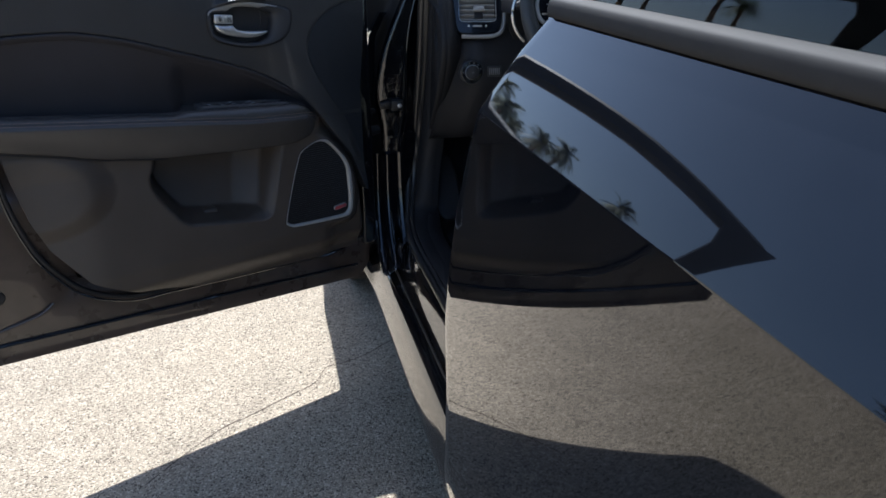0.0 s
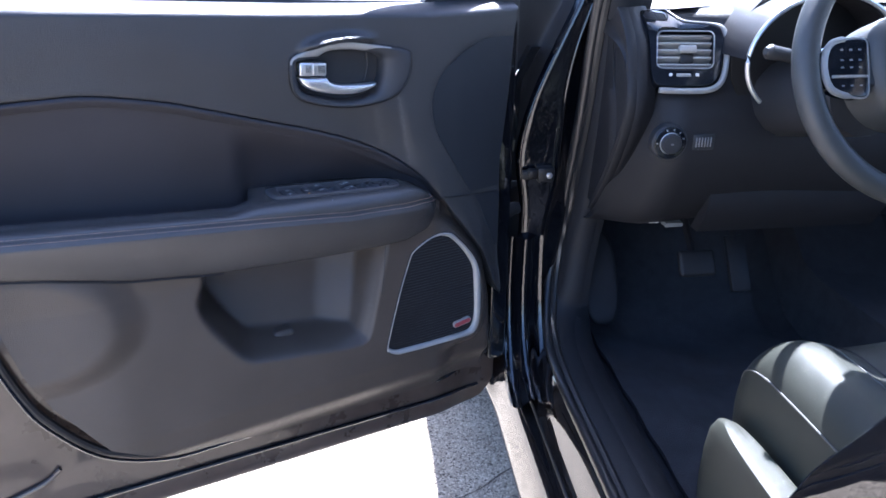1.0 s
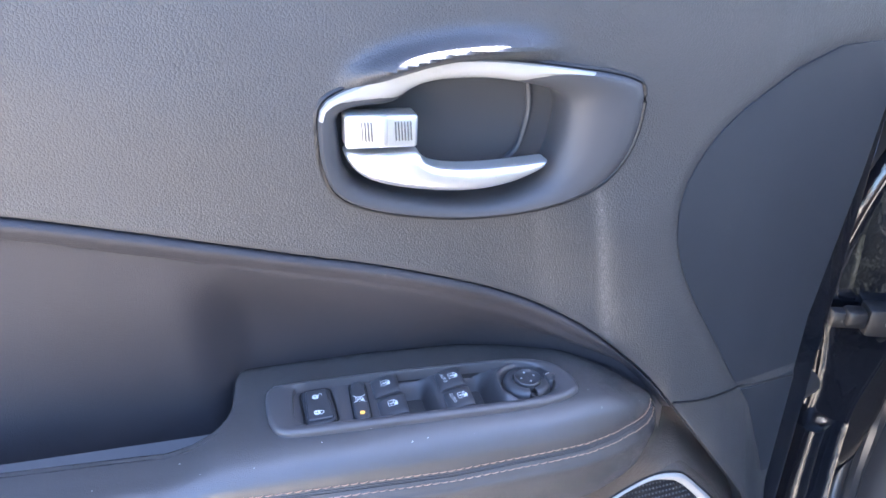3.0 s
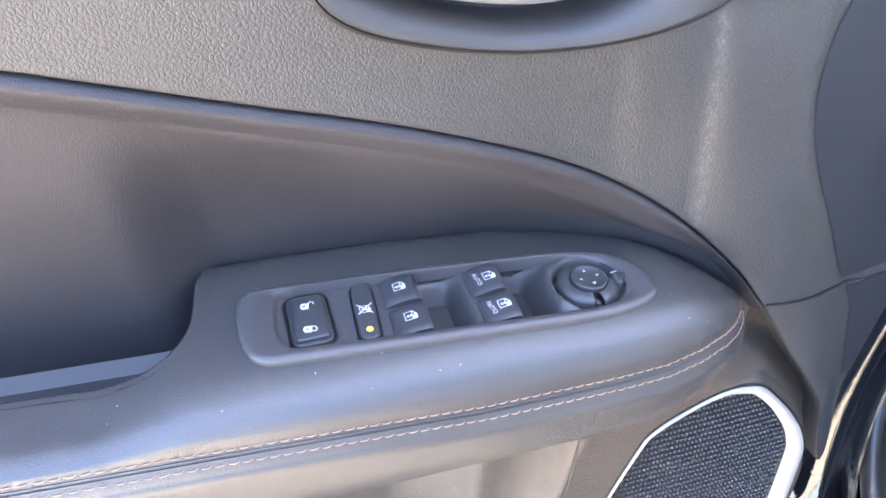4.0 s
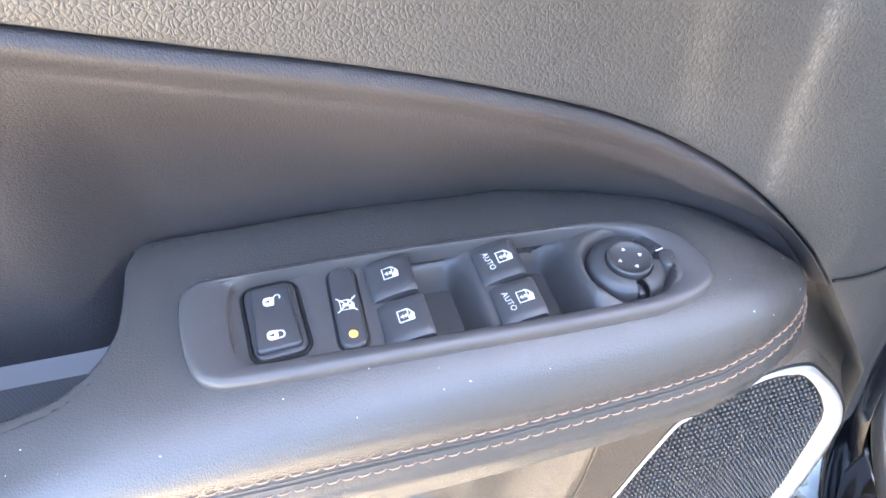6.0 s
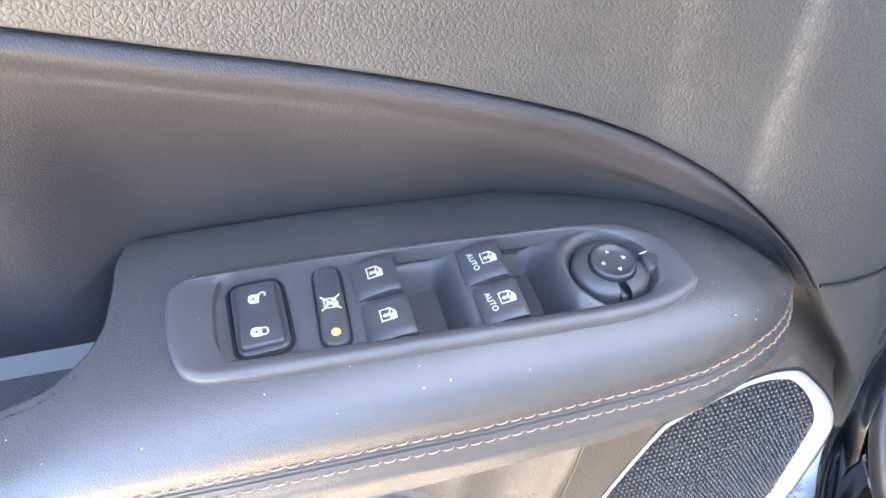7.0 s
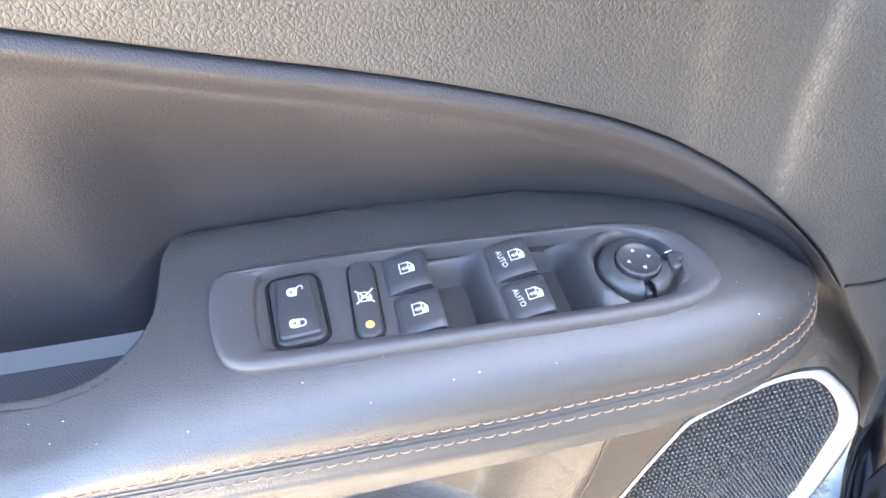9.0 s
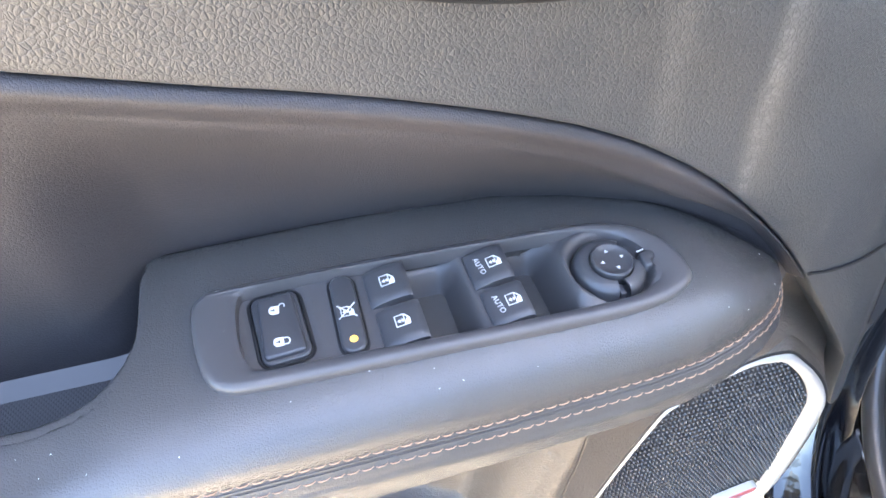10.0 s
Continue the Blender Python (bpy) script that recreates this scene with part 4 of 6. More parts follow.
def lever_shape():
    """The outline filled by rings that rise to a soft ridge."""
    mid_z = lambda x: tab(x, [(0.037, 1.0930), (0.05, 1.0870), (0.07, 1.0825), (0.09, 1.0765), (0.11, 1.0725), (0.14, 1.0715), (0.17, 1.0750)])
    rings = []
    for s, dw in ((1.0, 0.012), (1.0, 0.0015), (0.94, -0.0010), (0.82, -0.0028), (0.6, -0.0042), (0.3, -0.0048), (0.0, -0.0049)):
        ring = []
        for x, z in LEVER:
            cx = min(max(x, 0.046), 0.164)
            bow = -0.004 * math.sin(math.pi * min(1, max(0, (x - 0.037) / 0.133)))
            ring.append((lerp(cx, x, s), HW + dw + bow, lerp(mid_z(cx), z, s)))
        rings.append(ring)
    return grid(rings, close_u=True)


part("lever", lever_shape(), SILVER, handle, "satin silver pull lever")
slider = part("lock_slider", moved(block(-0.0225, 0.0225, -0.0060, 0.012, -0.0105, 0.0105, 0.0026, 3), Matrix.Translation((0.0600, HW, 1.1090)) @ Matrix.Rotation(radians(4), 4, "Y")), SILVER, handle, "silver ribbed lock slider")
ribs = []
for x in [0.0475 + 0.0019 * i for i in range(4)] + [0.0680 + 0.0019 * i for i in range(6)]:
    z = 1.1095 - 0.07 * (x - 0.06)
    ribs.append(block(x, x + 0.0007, HW - 0.0068, HW - 0.0045, z - 0.0062, z + 0.0058, 0.0003, 1))
part("slider_ribs", joined(*ribs), SURROUND, slider, "dark grip ribs")
part("slider_step", moved(block(-0.0022, 0.0022, -0.0072, -0.004, -0.0095, 0.0095, 0.0008, 2), Matrix.Translation((0.0610, HW, 1.1090)) @ Matrix.Rotation(radians(4), 4, "Y")), SILVER, slider)

# ---- lower trim with map pocket ----
SPK_OUT = [tuple(p) for p in catmull([(0.1465, 0.588), (0.149, 0.574), (0.161, 0.566), (0.178, 0.563), (0.26, 0.5605), (0.325, 0.560), (0.342, 0.565), (0.3525, 0.580), (0.3580, 0.610), (0.3605, 0.650),
           (0.3605, 0.690), (0.3565, 0.709), (0.3475, 0.728), (0.333, 0.749), (0.317, 0.7675), (0.303, 0.7820), (0.2915, 0.7868), (0.275, 0.7885), (0.257, 0.7845), (0.235, 0.7755), (0.2190, 0.766), (0.2080, 0.752), (0.1795, 0.684)], 5, closed=True)]
SPK_IN = [tuple(p) for p in catmull([(0.1500, 0.5905), (0.1525, 0.580), (0.163, 0.5735), (0.179, 0.5715), (0.26, 0.5695), (0.320, 0.5700), (0.3325, 0.5745), (0.3405, 0.586), (0.3455, 0.612), (0.3470, 0.650),
          (0.3475, 0.691), (0.3450, 0.7075), (0.3370, 0.7255), (0.3240, 0.7455), (0.3095, 0.7635), (0.2955, 0.7765), (0.2860, 0.7805), (0.273, 0.7835), (0.257, 0.7810), (0.2365, 0.7725), (0.2210, 0.7635), (0.2105, 0.7510), (0.1825, 0.684)], 5, closed=True)]
POCKET = [tuple(p) for p in catmull([(-0.140, 0.812), (-0.163, 0.786), (-0.176, 0.757), (-0.172, 0.728), (-0.155, 0.694), (-0.128, 0.652), (-0.108, 0.634), (-0.085, 0.628), (0.0, 0.617), (0.080, 0.607),
          (0.104, 0.611), (0.116, 0.628), (0.138, 0.700), (0.165, 0.790), (0.168, 0.812), (0.05, 0.815)], 4, closed=True)]


def lower_w(u, z):
    w = -0.018 - 0.115 * max(0, 0.79 - z)
    w = max(w, -0.046)
    w += 0.030 * sstep(0.51, 0.455, z)
    w += 0.020 * sstep(-0.30, -0.45, u)
    # soft swelling at the rear
    r = math.hypot((u + 0.43) / 0.165, (z - 0.765) / 0.105)
    w -= 0.013 * (1 - sstep(0.72, 1.12, r))
    d = edge_dist(u, z, POCKET)
    if d > -0.012:
        deep = 0.104 * sstep(-0.004, 0.030, d)
        w += deep * lerp(0.75, 1.0, sstep(0.63, 0.78, z)) if z < 0.80 else deep
        # bottle holder wall inside the pocket
        if d > 0.004:
            w -= 0.030 * sstep(0.02, 0.10, u - 0.25 * (z - 0.62)) * sstep(0.0, 0.02, d)
    spk = edge_dist(u, z, SPK_OUT)
    if spk > 0.004:
        w += 0.014
    w += 0.026 * max(0.0, (u - 0.382) / 0.022) ** 2
    w += 0.016 * sstep(0.085, 0.0, seam_z(u) - z) * sstep(0.23, 0.28, u)
    w += 0.020 * sstep(0.004, 0.030, -spk) * sstep(0.25, 0.31, u)
    return w


UL = [(0.452, -0.10), (0.474, -0.20), (0.48, -0.25), (0.525, -0.347), (0.609, -0.412), (0.672, -0.436), (0.757, -0.453), (0.87, -0.466)]
rows = []
for j in range(120):
    v = j / 119
    z0 = lerp(0.453, 0.83, v)
    row = []
    ur = tab(z0, [(0.453, 0.392), (0.57, 0.394), (0.63, 0.398), (0.677, 0.402), (0.690, 0.402), (0.705, 0.394), (0.760, 0.353), (0.820, 0.310), (0.857, 0.283)])
    for i in range(230):
        u = lerp(tab(z0, UL), ur, i / 229)
        z = z0 - 0.03 * u * (1 - v) + v * 0.05 * sstep(0.2, -0.5, u) + 0.02 * v * sstep(0.2, 0.28, u)
        row.append((u, lower_w(u, z), z))
    rows.append(row)
part("lower_trim", sheet(rows, (0, 0.055, 0)), LOWER, door, "grey-brown plastic lower panel with map pocket", sharp=70)
part("map_pocket_seam", tube([(0.160, -0.0215, 0.787), (0.152, -0.030, 0.745), (0.142, -0.036, 0.700)], 0.0009, 5), BLACK, door)
part("bottle_clip", block(-0.054, -0.014, 0.012, 0.08, 0.606, 0.646, 0.009, 4), LOWER, door, "pale moulded tab in the map pocket")
part("under_arm_gap", tube([(u, arm_ws(u) + 0.024, arm_low(u) - 0.003) for u in np.linspace(-0.46, -0.13, 40)], 0.0018, 6), BLACK, door)

# ---- speaker ----
def spk_w(z):
    return -0.0190 - 0.115 * max(0, 0.79 - z)


SC = (0.262, 0.665)
s_out, s_in = by_angle(SPK_OUT, SC, 280), by_angle(SPK_IN, SC, 280)
rings = []
for k, dw in ((0.0, 0.0045), (0.0, 0.0006), (0.06, -0.0012), (0.25, -0.0024), (0.6, -0.0020), (0.9, 0.0002), (1.0, 0.0022), (1.02, 0.008)):
    rings.append([(lerp(a[0], b[0], k), spk_w(lerp(a[1], b[1], k)) + (dw if dw > 0 else dw * min(1, 0.25 + math.dist(a, b) / 0.012)), lerp(a[1], b[1], k)) for a, b in zip(s_out, s_in)])
speaker = part("speaker_grille", grid(rings, close_u=True), SILVER_DULL, door, "black perforated speaker grille in silver frame")
wall = [[(x, spk_w(z) + dw, z) for x, z in by_angle(inset(SPK_OUT, -grow), SC, 160)] for grow, dw in ((-0.0004, 0.004), (0.0006, 0.0016), (0.0020, 0.0014), (0.0042, 0.0035), (0.0065, 0.010), (0.0080, 0.022))]
part("speaker_shroud", grid(wall, close_u=True), LOWER, speaker, "dark rolled edge round the speaker")
part("frame_gap", tube([(x, spk_w(z) + 0.0012, z) for x, z in resampled(inset(SPK_OUT, -0.0008), 200)], 0.0013, 6, closed=True), BLACK, speaker)
part("grille_plate", sheet([[(lerp(SC[0], p[0], k), spk_w(lerp(SC[1], p[1], k)) + 0.005 - 0.002 * (1 - k), lerp(SC[1], p[1], k)) for p in s_in + s_in[:1]] for k in (1.02, 0.7, 0.35, 0.02)], (0, 0.002, 0)), BLACK, speaker)
MESHM = mat("grille_grey", (0.036, 0.037, 0.041), 0.42)
verts, faces = [], []
S_MESH = inset(SPK_IN, 0.001)
pz, pu = 0.0056, 0.0034
for j in range(int(0.245 / pz)):
    z = 0.552 + j * pz
    for i in range(int(0.215 / pu)):
        u = 0.150 + (i + 0.06 * (j % 2)) * pu
        if not inside(u, z, S_MESH):
            continue
        k = 1 - min(1, math.hypot((u - SC[0]) / 0.11, (z - SC[1]) / 0.13))
        w = spk_w(z) + 0.0042 - 0.002 * k
        o = len(verts)
        a, b, t = 0.00145, 0.0016, 0.0018
        verts += [(u - a, w + 0.001, z), (u, w + 0.001, z - b), (u + a, w + 0.001, z), (u, w + 0.001, z + b), (u - 0.4 * a, w - t * 0.3, z), (u + 0.4 * a, w - t * 0.3, z)]
        faces += [(o, o + 1, o + 5, o + 4), (o + 1, o + 2, o + 5), (o + 2, o + 3, o + 4, o + 5), (o + 3, o, o + 4)]
part("grille_mesh", (verts, faces), MESHM, speaker, "fine dark grey mesh", smooth=False)
badge = [(x, z) for x, z in rounded(0.040, 0.0125, 0.0058, 6)]
bm_ = Matrix.Translation((0.3130, spk_w(0.593) - 0.0005, 0.5935)) @ Matrix.Rotation(radians(-9), 4, "Y") @ Matrix.Rotation(radians(90), 4, "X")
part("badge_rim", moved(slab(badge, -0.004, 0.002, 0.0008), bm_), SILVER_DULL, speaker, "silver badge rim")
part("badge_face", moved(slab(inset(badge, 0.0016), -0.002, 0.0026, 0.0004), bm_), RED, speaker, "red badge")

# ---- metal shell, weatherstrip, window frame ----
SHELL_OUT = [(-0.585, 0.352), (-0.3, 0.338), (0.10, 0.318), (0.42, 0.302), (0.462, 0.34), (0.466, 0.60), (0.470, 1.188), (0.30, 1.190), (0.0, 1.198), (-0.3, 1.213), (-0.585, 1.232), (-0.598, 1.10), (-0.600, 0.40)]
shell_pts = resampled(SHELL_OUT, 140)


def outer_w(z):
    return tab(z, [(0.30, 0.100), (0.40, 0.122), (0.60, 0.150), (0.80, 0.156), (0.95, 0.142), (1.10, 0.112), (1.24, 0.085)])


sc = (-0.06, 0.77)
rings = []


def flush(x, z):
    """How far the sheet metal comes forward below the window and behind the hinges."""
    return 0.036 * sstep(0.40, 0.28, x) * sstep(0.98, 0.86, z)


for k, w in ((0.58, 0.075), (0.66, 0.060), (0.74, 0.057), (0.80, 0.056), (0.86, 0.054), (0.93, 0.052), (0.97, 0.052), (0.992, 0.056), (1.0, 0.064)):
    ring = []
    for p in shell_pts:
        x, z = lerp(sc[0], p[0], k), lerp(sc[1], p[1], k)
        f = flush(x, z)
        ring.append((x, w - f + 0.06 * sstep(0.74, 0.84, z) * sstep(0.95, 0.88, k), z + 0.5 * f * sstep(0.6, 0.4, z)))
    rings.append(ring)
for k in (1.0, 0.985, 0.96, 0.85, 0.7, 0.5, 0.3, 0.1, 0.01):
    rings.append([(lerp(sc[0], p[0], k), outer_w(lerp(sc[1], p[1], k)) - (0.012 if k == 1.0 else 0), lerp(sc[1], p[1], k)) for p in shell_pts])
part("door_shell", grid(rings, close_u=True), SHELL, door, "black painted steel door shell", sharp=35)
BOT = [(-0.475, 0.86), (-0.470, 0.757), (-0.452, 0.668), (-0.426, 0.600), (-0.360, 0.512), (-0.262, 0.466), (-0.16, 0.460), (0.0, 0.453), (0.2, 0.446), (0.40, 0.440), (0.456, 0.47), (0.460, 0.62), (0.462, 0.85)]
part("weatherstrip", tube([(x, 0.044 - flush(x, z), z) for x, z in catmull(BOT, 8)], 0.0062, 8), RUBBER, door, "black rubber weatherstrip")
part("strip_bead", tube([(x, 0.040 - flush(x, z), z) for x, z in catmull([(a * 1.006 - 0.002, b - 0.010) for a, b in BOT[:10]], 8)], 0.0030, 6), PIANO, door)
part("lower_strip", tube([(x, 0.050 - flush(x, z), z + 0.5 * flush(x, z)) for x, z in catmull([(-0.56, 0.405), (-0.3, 0.392), (0.1, 0.370), (0.41, 0.352)], 8)], 0.0045, 8), PIANO, door)
part("drain_plug", moved(slab([(0.017 * math.cos(a), 0.017 * math.sin(a)) for a in np.linspace(0, 2 * math.pi, 24, endpoint=False)], 0, 0.006, 0.003), Matrix.Translation((-0.535, 0.018, 0.540)) @ Matrix.Rotation(radians(90), 4, "X")), RUBBER, door)
part("pressed_rib", tube(catmull([(-0.57, 0.017, 0.455), (-0.50, 0.015, 0.467), (-0.455, 0.016, 0.478), (-0.43, 0.018, 0.495)], 6), 0.004, 8), SHELL, door)
# window frame, its run channel and the sail panel at its front foot
FR = catmull([(0.452, 1.19), (0.36, 1.255), (0.20, 1.348), (0.0, 1.440), (-0.2, 1.512), (-0.4, 1.558), (-0.58, 1.584), (-0.705, 1.596)], 7)
fr_rows = []
for i, (x, z) in enumerate(FR):
    a, b = FR[max(i - 1, 0)], FR[min(i + 1, len(FR) - 1)]
    t = (b - a) / np.linalg.norm(b - a)
    o = np.array((t[1], -t[0]))
    yy = 0.078 - 0.20 * max(0, z - 1.2) * 0.55
    fr_rows.append([(x + o[0] * d, yy + w, z + o[1] * d) for d, w in ((-0.030, -0.004), (-0.030, 0.012), (-0.012, 0.026), (0.026, 0.026), (0.032, 0.018), (0.032, -0.012), (0.022, -0.022), (-0.012, -0.022))])
part("window_frame", grid(fr_rows, close_u=True), RUBBER, door, "black window frame")
post = [(-0.735, 1.628), (-0.56, 1.575), (-0.592, 1.50), (-0.575, 1.36), (-0.540, 1.21), (-0.600, 1.205), (-0.632, 1.36), (-0.690, 1.52)]
part("frame_post", moved(slab(post, -0.012, 0.012, 0.003), Matrix(((1, 0, 0, 0), (0, -0.11, -0.994, 0.190), (0, 0.994, -0.11, 0.009), (0, 0, 0, 1)))), RUBBER, door, "black rear window post")
part("sail_panel", sheet([[(0.462, 0.072, 1.17), (0.292, 0.072, 1.17)], [(0.448, 0.070, 1.205), (0.295, 0.070, 1.20)], [(0.40, 0.066, 1.255), (0.36, 0.066, 1.252)], [(0.375, 0.064, 1.285), (0.37, 0.064, 1.283)]], (0, 0.02, 0)), SMOOTH, door)
part("belt_seal", tube([(x, 0.094, 1.206 - 0.045 * x) for x in np.linspace(-0.58, 0.40, 12)], 0.010, 8), RUBBER, door)
# outside mirror
mir = []
for k in range(13):
    a = -math.pi / 2 + math.pi * k / 12
    r = math.cos(a) ** 0.6 if abs(math.cos(a)) > 1e-6 else 0.0
    mir.append([(0.36 + 0.055 * r * math.sin(b) * 0.9, 0.27 + 0.115 * math.sin(a), 1.275 + 0.075 * r * math.cos(b)) for b in np.linspace(0, 2 * math.pi, 20, endpoint=False)])
part("mirror_housing", grid(mir, close_u=True), PAINT, door, "black outside mirror housing")
part("mirror_foot", tube([(0.37, 0.09, 1.215), (0.37, 0.13, 1.228), (0.365, 0.18, 1.245)], [0.03, 0.026, 0.022], 10), RUBBER, door)
# check strap and wiring boot at the hinge edge
part("wiring_boot", tube([(0.462, 0.068, 0.765), (0.475, 0.068, 0.765), (0.478, 0.070, 0.765), (0.484, 0.070, 0.765), (0.488, 0.068, 0.765), (0.52, 0.075, 0.765)], [0.018, 0.020, 0.016, 0.020, 0.016, 0.014], 12), RUBBER, door)
part("check_strap", block(0.455, 0.505, 0.056, 0.064, 0.821, 0.835, 0.002), BLACK, door)
# the door's hinge face, behind the trim's front end
part("hinge_face", block(0.428, 0.476, 0.030, 0.066, 0.42, 1.165, 0.010, 4), FOLDED, door, "black front edge of the door")
part("frame_foot", block(0.432, 0.482, 0.034, 0.110, 1.06, 1.232, 0.010, 3), RUBBER, door, "black foot of the window frame")
# ---- car body round the doorway ----
body = thing("car", "glossy black car body round the open front doorway", "car", CAR)

# side skin: x against height, with tumblehome
def side_x(z, crease=1.03):
    d = crease - z
    if d < 0:
        return -0.008 - 0.525 * d + 0.2 * d * d
    return -0.008 - 0.035 * d - 0.24 * d * d + 0.2 * d ** 3 + 1.6 * max(0, 0.44 - z) ** 2


# front fender with the wheel arch
rows = []
for j in range(40):
    z = lerp(0.26, 1.10, j / 39)
    row = []
    for i in range(40):
        y = lerp(0.020, 1.35, i / 39)
        r = math.hypot(y - 0.62, z - 0.35)
        x = side_x(z) + 0.002 + 0.10 * max(0, y - 0.9) ** 2 * 3 - 0.012 * math.exp(-((r - 0.42) / 0.05) ** 2)
        if r < 0.40:
            x += 0.25
        row.append((x, y, z))
    rows.append(row)
part("front_fender", sheet(rows, (0.02, 0, 0)), PAINT, body, "glossy black front fender", sharp=60)
part("bonnet", sheet([[(x, y, 1.09 + 0.08 * (1 - ((x - 0.85) / 0.85) ** 2) - 0.10 * max(0, y - 0.2)) for x in np.linspace(0.0, 1.7, 16)] for y in np.linspace(0.16, 1.35, 14)], (0, 0, -0.03)), PAINT, body, "glossy black bonnet")

# hinge pillar: folded steel from the fender edge to the seal flange
PILLAR_A = [(0.30, 0.020), (0.42, 0.016), (0.545, 0.021), (0.62, 0.029), (0.70, 0.034), (0.768, 0.034), (0.82, 0.022), (0.867, 0.017), (0.92, 0.026), (0.997, 0.045), (1.09, 0.085), (1.22, 0.145)]
PILLAR_B = [(0.30, 0.060), (0.50, 0.064), (0.618, 0.072), (0.74, 0.080), (0.775, 0.098), (0.90, 0.102), (1.0, 0.105), (1.10, 0.122), (1.22, 0.162)]
rows, outer = [], []
for z in np.linspace(0.30, 1.22, 90):
    a, b = (sum(tab(z + dz, t) for dz in np.linspace(-0.045, 0.045, 13)) / 13 for t in (PILLAR_A, PILLAR_B))
    f = 0.08 * (1 - sstep(0.93, 1.03, z))
    q = [0.004 - f * k * (b - a) for k in (0.15, 0.4, 0.7, 0.92)]
    prof = [(a - 0.010, 0.020), (a - 0.003, 0.007), (a + 0.002, 0.0045), (lerp(a, b, 0.15), q[0]), (lerp(a, b, 0.4), q[1]), (lerp(a, b, 0.7), q[2]), (lerp(a, b, 0.92), q[3]), (b, q[3] + 0.002), (b + 0.006, 0.006), (b + 0.016, 0.030), (0.148, 0.050), (0.160, 0.055)]
    rows.append([(x, y + 0.006, z) for x, y in catmull(prof, 5)])
    outer.append([(x, y + 0.006, z) for x, y in catmull([(min(side_x(max(z, 0.42)), -0.012) + 0.012, 0.045), (a - 0.040, 0.055), (a - 0.022, 0.046), (a - 0.0098, 0.022)], 5)])
part("hinge_pillar", sheet(rows, (0.0, 0.06, 0)), FOLDED, body, "glossy black hinge pillar", sharp=50)
part("hinge_recess", sheet(outer, (0.0, 0.05, 0)), RUBBER, body, "dark recess beside the hinges", sharp=60)
for z in (0.50, 0.98):
    part("door_hinge", joined(tube([(-0.045, 0.030, z - 0.045), (-0.045, 0.030, z + 0.045)], 0.010, 12), block(-0.045, 0.0, 0.030, 0.040, z - 0.03, z + 0.03, 0.003)), RUBBER, body)
chk = part("check_arm", joined(block(0.052, 0.090, -0.016, 0.010, 0.815, 0.848, 0.004), block(0.018, 0.056, -0.013, 0.002, 0.822, 0.842, 0.004), block(0.030, 0.050, -0.020, 0.0, 0.828, 0.846, 0.004)), BLACK, body, "black door check bracket")
part("bolt", moved(slab([(0.0075 * math.cos(a), 0.0075 * math.sin(a)) for a in np.linspace(0, 2 * math.pi, 6, endpoint=False)], 0, 0.006, 0.0012), Matrix.Translation((0.077, -0.0155, 0.832)) @ Matrix.Rotation(radians(90), 4, "X")), SILVER, chk, "zinc bolt")

# sill
rows = []
for y in np.linspace(0.10, -2.2, 60):
    f = 0.05 * sstep(0.0, 0.10, y)
    prof = [(0.060, 0.185), (-0.006, 0.190), (-0.026, 0.206), (-0.030, 0.228), (-0.019, 0.270), (-0.008, 0.303), (0.004, 0.322), (0.024, 0.330), (0.034, 0.338), (0.046, 0.352), (0.060, 0.385), (0.070, 0.405), (0.082, 0.420)]
    rows.append([(x - f * 0.5, y, z + f) for x, z in catmull(prof, 4)])
part("sill", sheet(rows, (0.03, 0, 0)), SILLP, body, "glossy black sill", sharp=50)
rows = []
for k in range(22):
    a = math.pi / 2 * k / 21
    y, z = 0.004 - 0.19 * (1 - math.cos(a)) ** 1.15, 0.68 - 0.335 * math.sin(a)
    row = []
    for i in range(15):
        q = i / 14
        bulge = 0.012 * math.sin(math.pi * q) - 0.008 * math.sin(3 * math.pi * q)
        row.append((lerp(-0.006 - 0.012 * math.sin(a), 0.078, q), y - bulge * math.cos(a), z + bulge * math.sin(a)))
    rows.append(row)
part("pillar_foot", sheet(rows, (0, 0.03, -0.012)), FOLDED, body, "glossy black foot of the hinge pillar", sharp=60)
part("sill_lip", tube([(0.030, y, 0.3335) for y in np.linspace(0.04, -2.0, 20)], 0.0035, 6), RUBBER, body)

# rubber seal round the doorway
SEAL = catmull([(0.175, -0.06, 1.30), (0.160, -0.005, 1.19), (0.152, 0.030, 0.95), (0.142, 0.062, 0.76), (0.124, 0.066, 0.62), (0.104, 0.030, 0.51), (0.088, -0.06, 0.447), (0.080, -0.20, 0.428), (0.080, -0.45, 0.424), (0.080, -0.75, 0.424), (0.085, -1.0, 0.43), (0.10, -1.10, 0.50)], 8)
part("door_seal", joined(tube(SEAL, 0.0125, 10), tube([p + np.array((0.013, -0.012, 0.006)) for p in SEAL], 0.009, 8)), SEALM, body, "black rubber door seal")
# trim inside the seal: kick panel and sill cover
rows = []
for p in SEAL:
    s = sstep(0.55, 0.44, p[2])
    rows.append([(p[0] + lerp(a, c, s), p[1] + lerp(b, 0, s), p[2] + lerp(0, d, s)) for a, b, c, d in ((0.012, -0.004, 0.010, 0.008), (0.022, -0.030, 0.025, 0.016), (0.045, -0.052, 0.055, 0.016), (0.075, -0.045, 0.085, 0.004), (0.085, 0.02, 0.095, -0.03), (0.085, 0.12, 0.095, -0.10))])
part("kick_trim", sheet(rows, (0.02, 0.01, 0)), DASH, body, "dark plastic kick and sill trim", sharp=60)

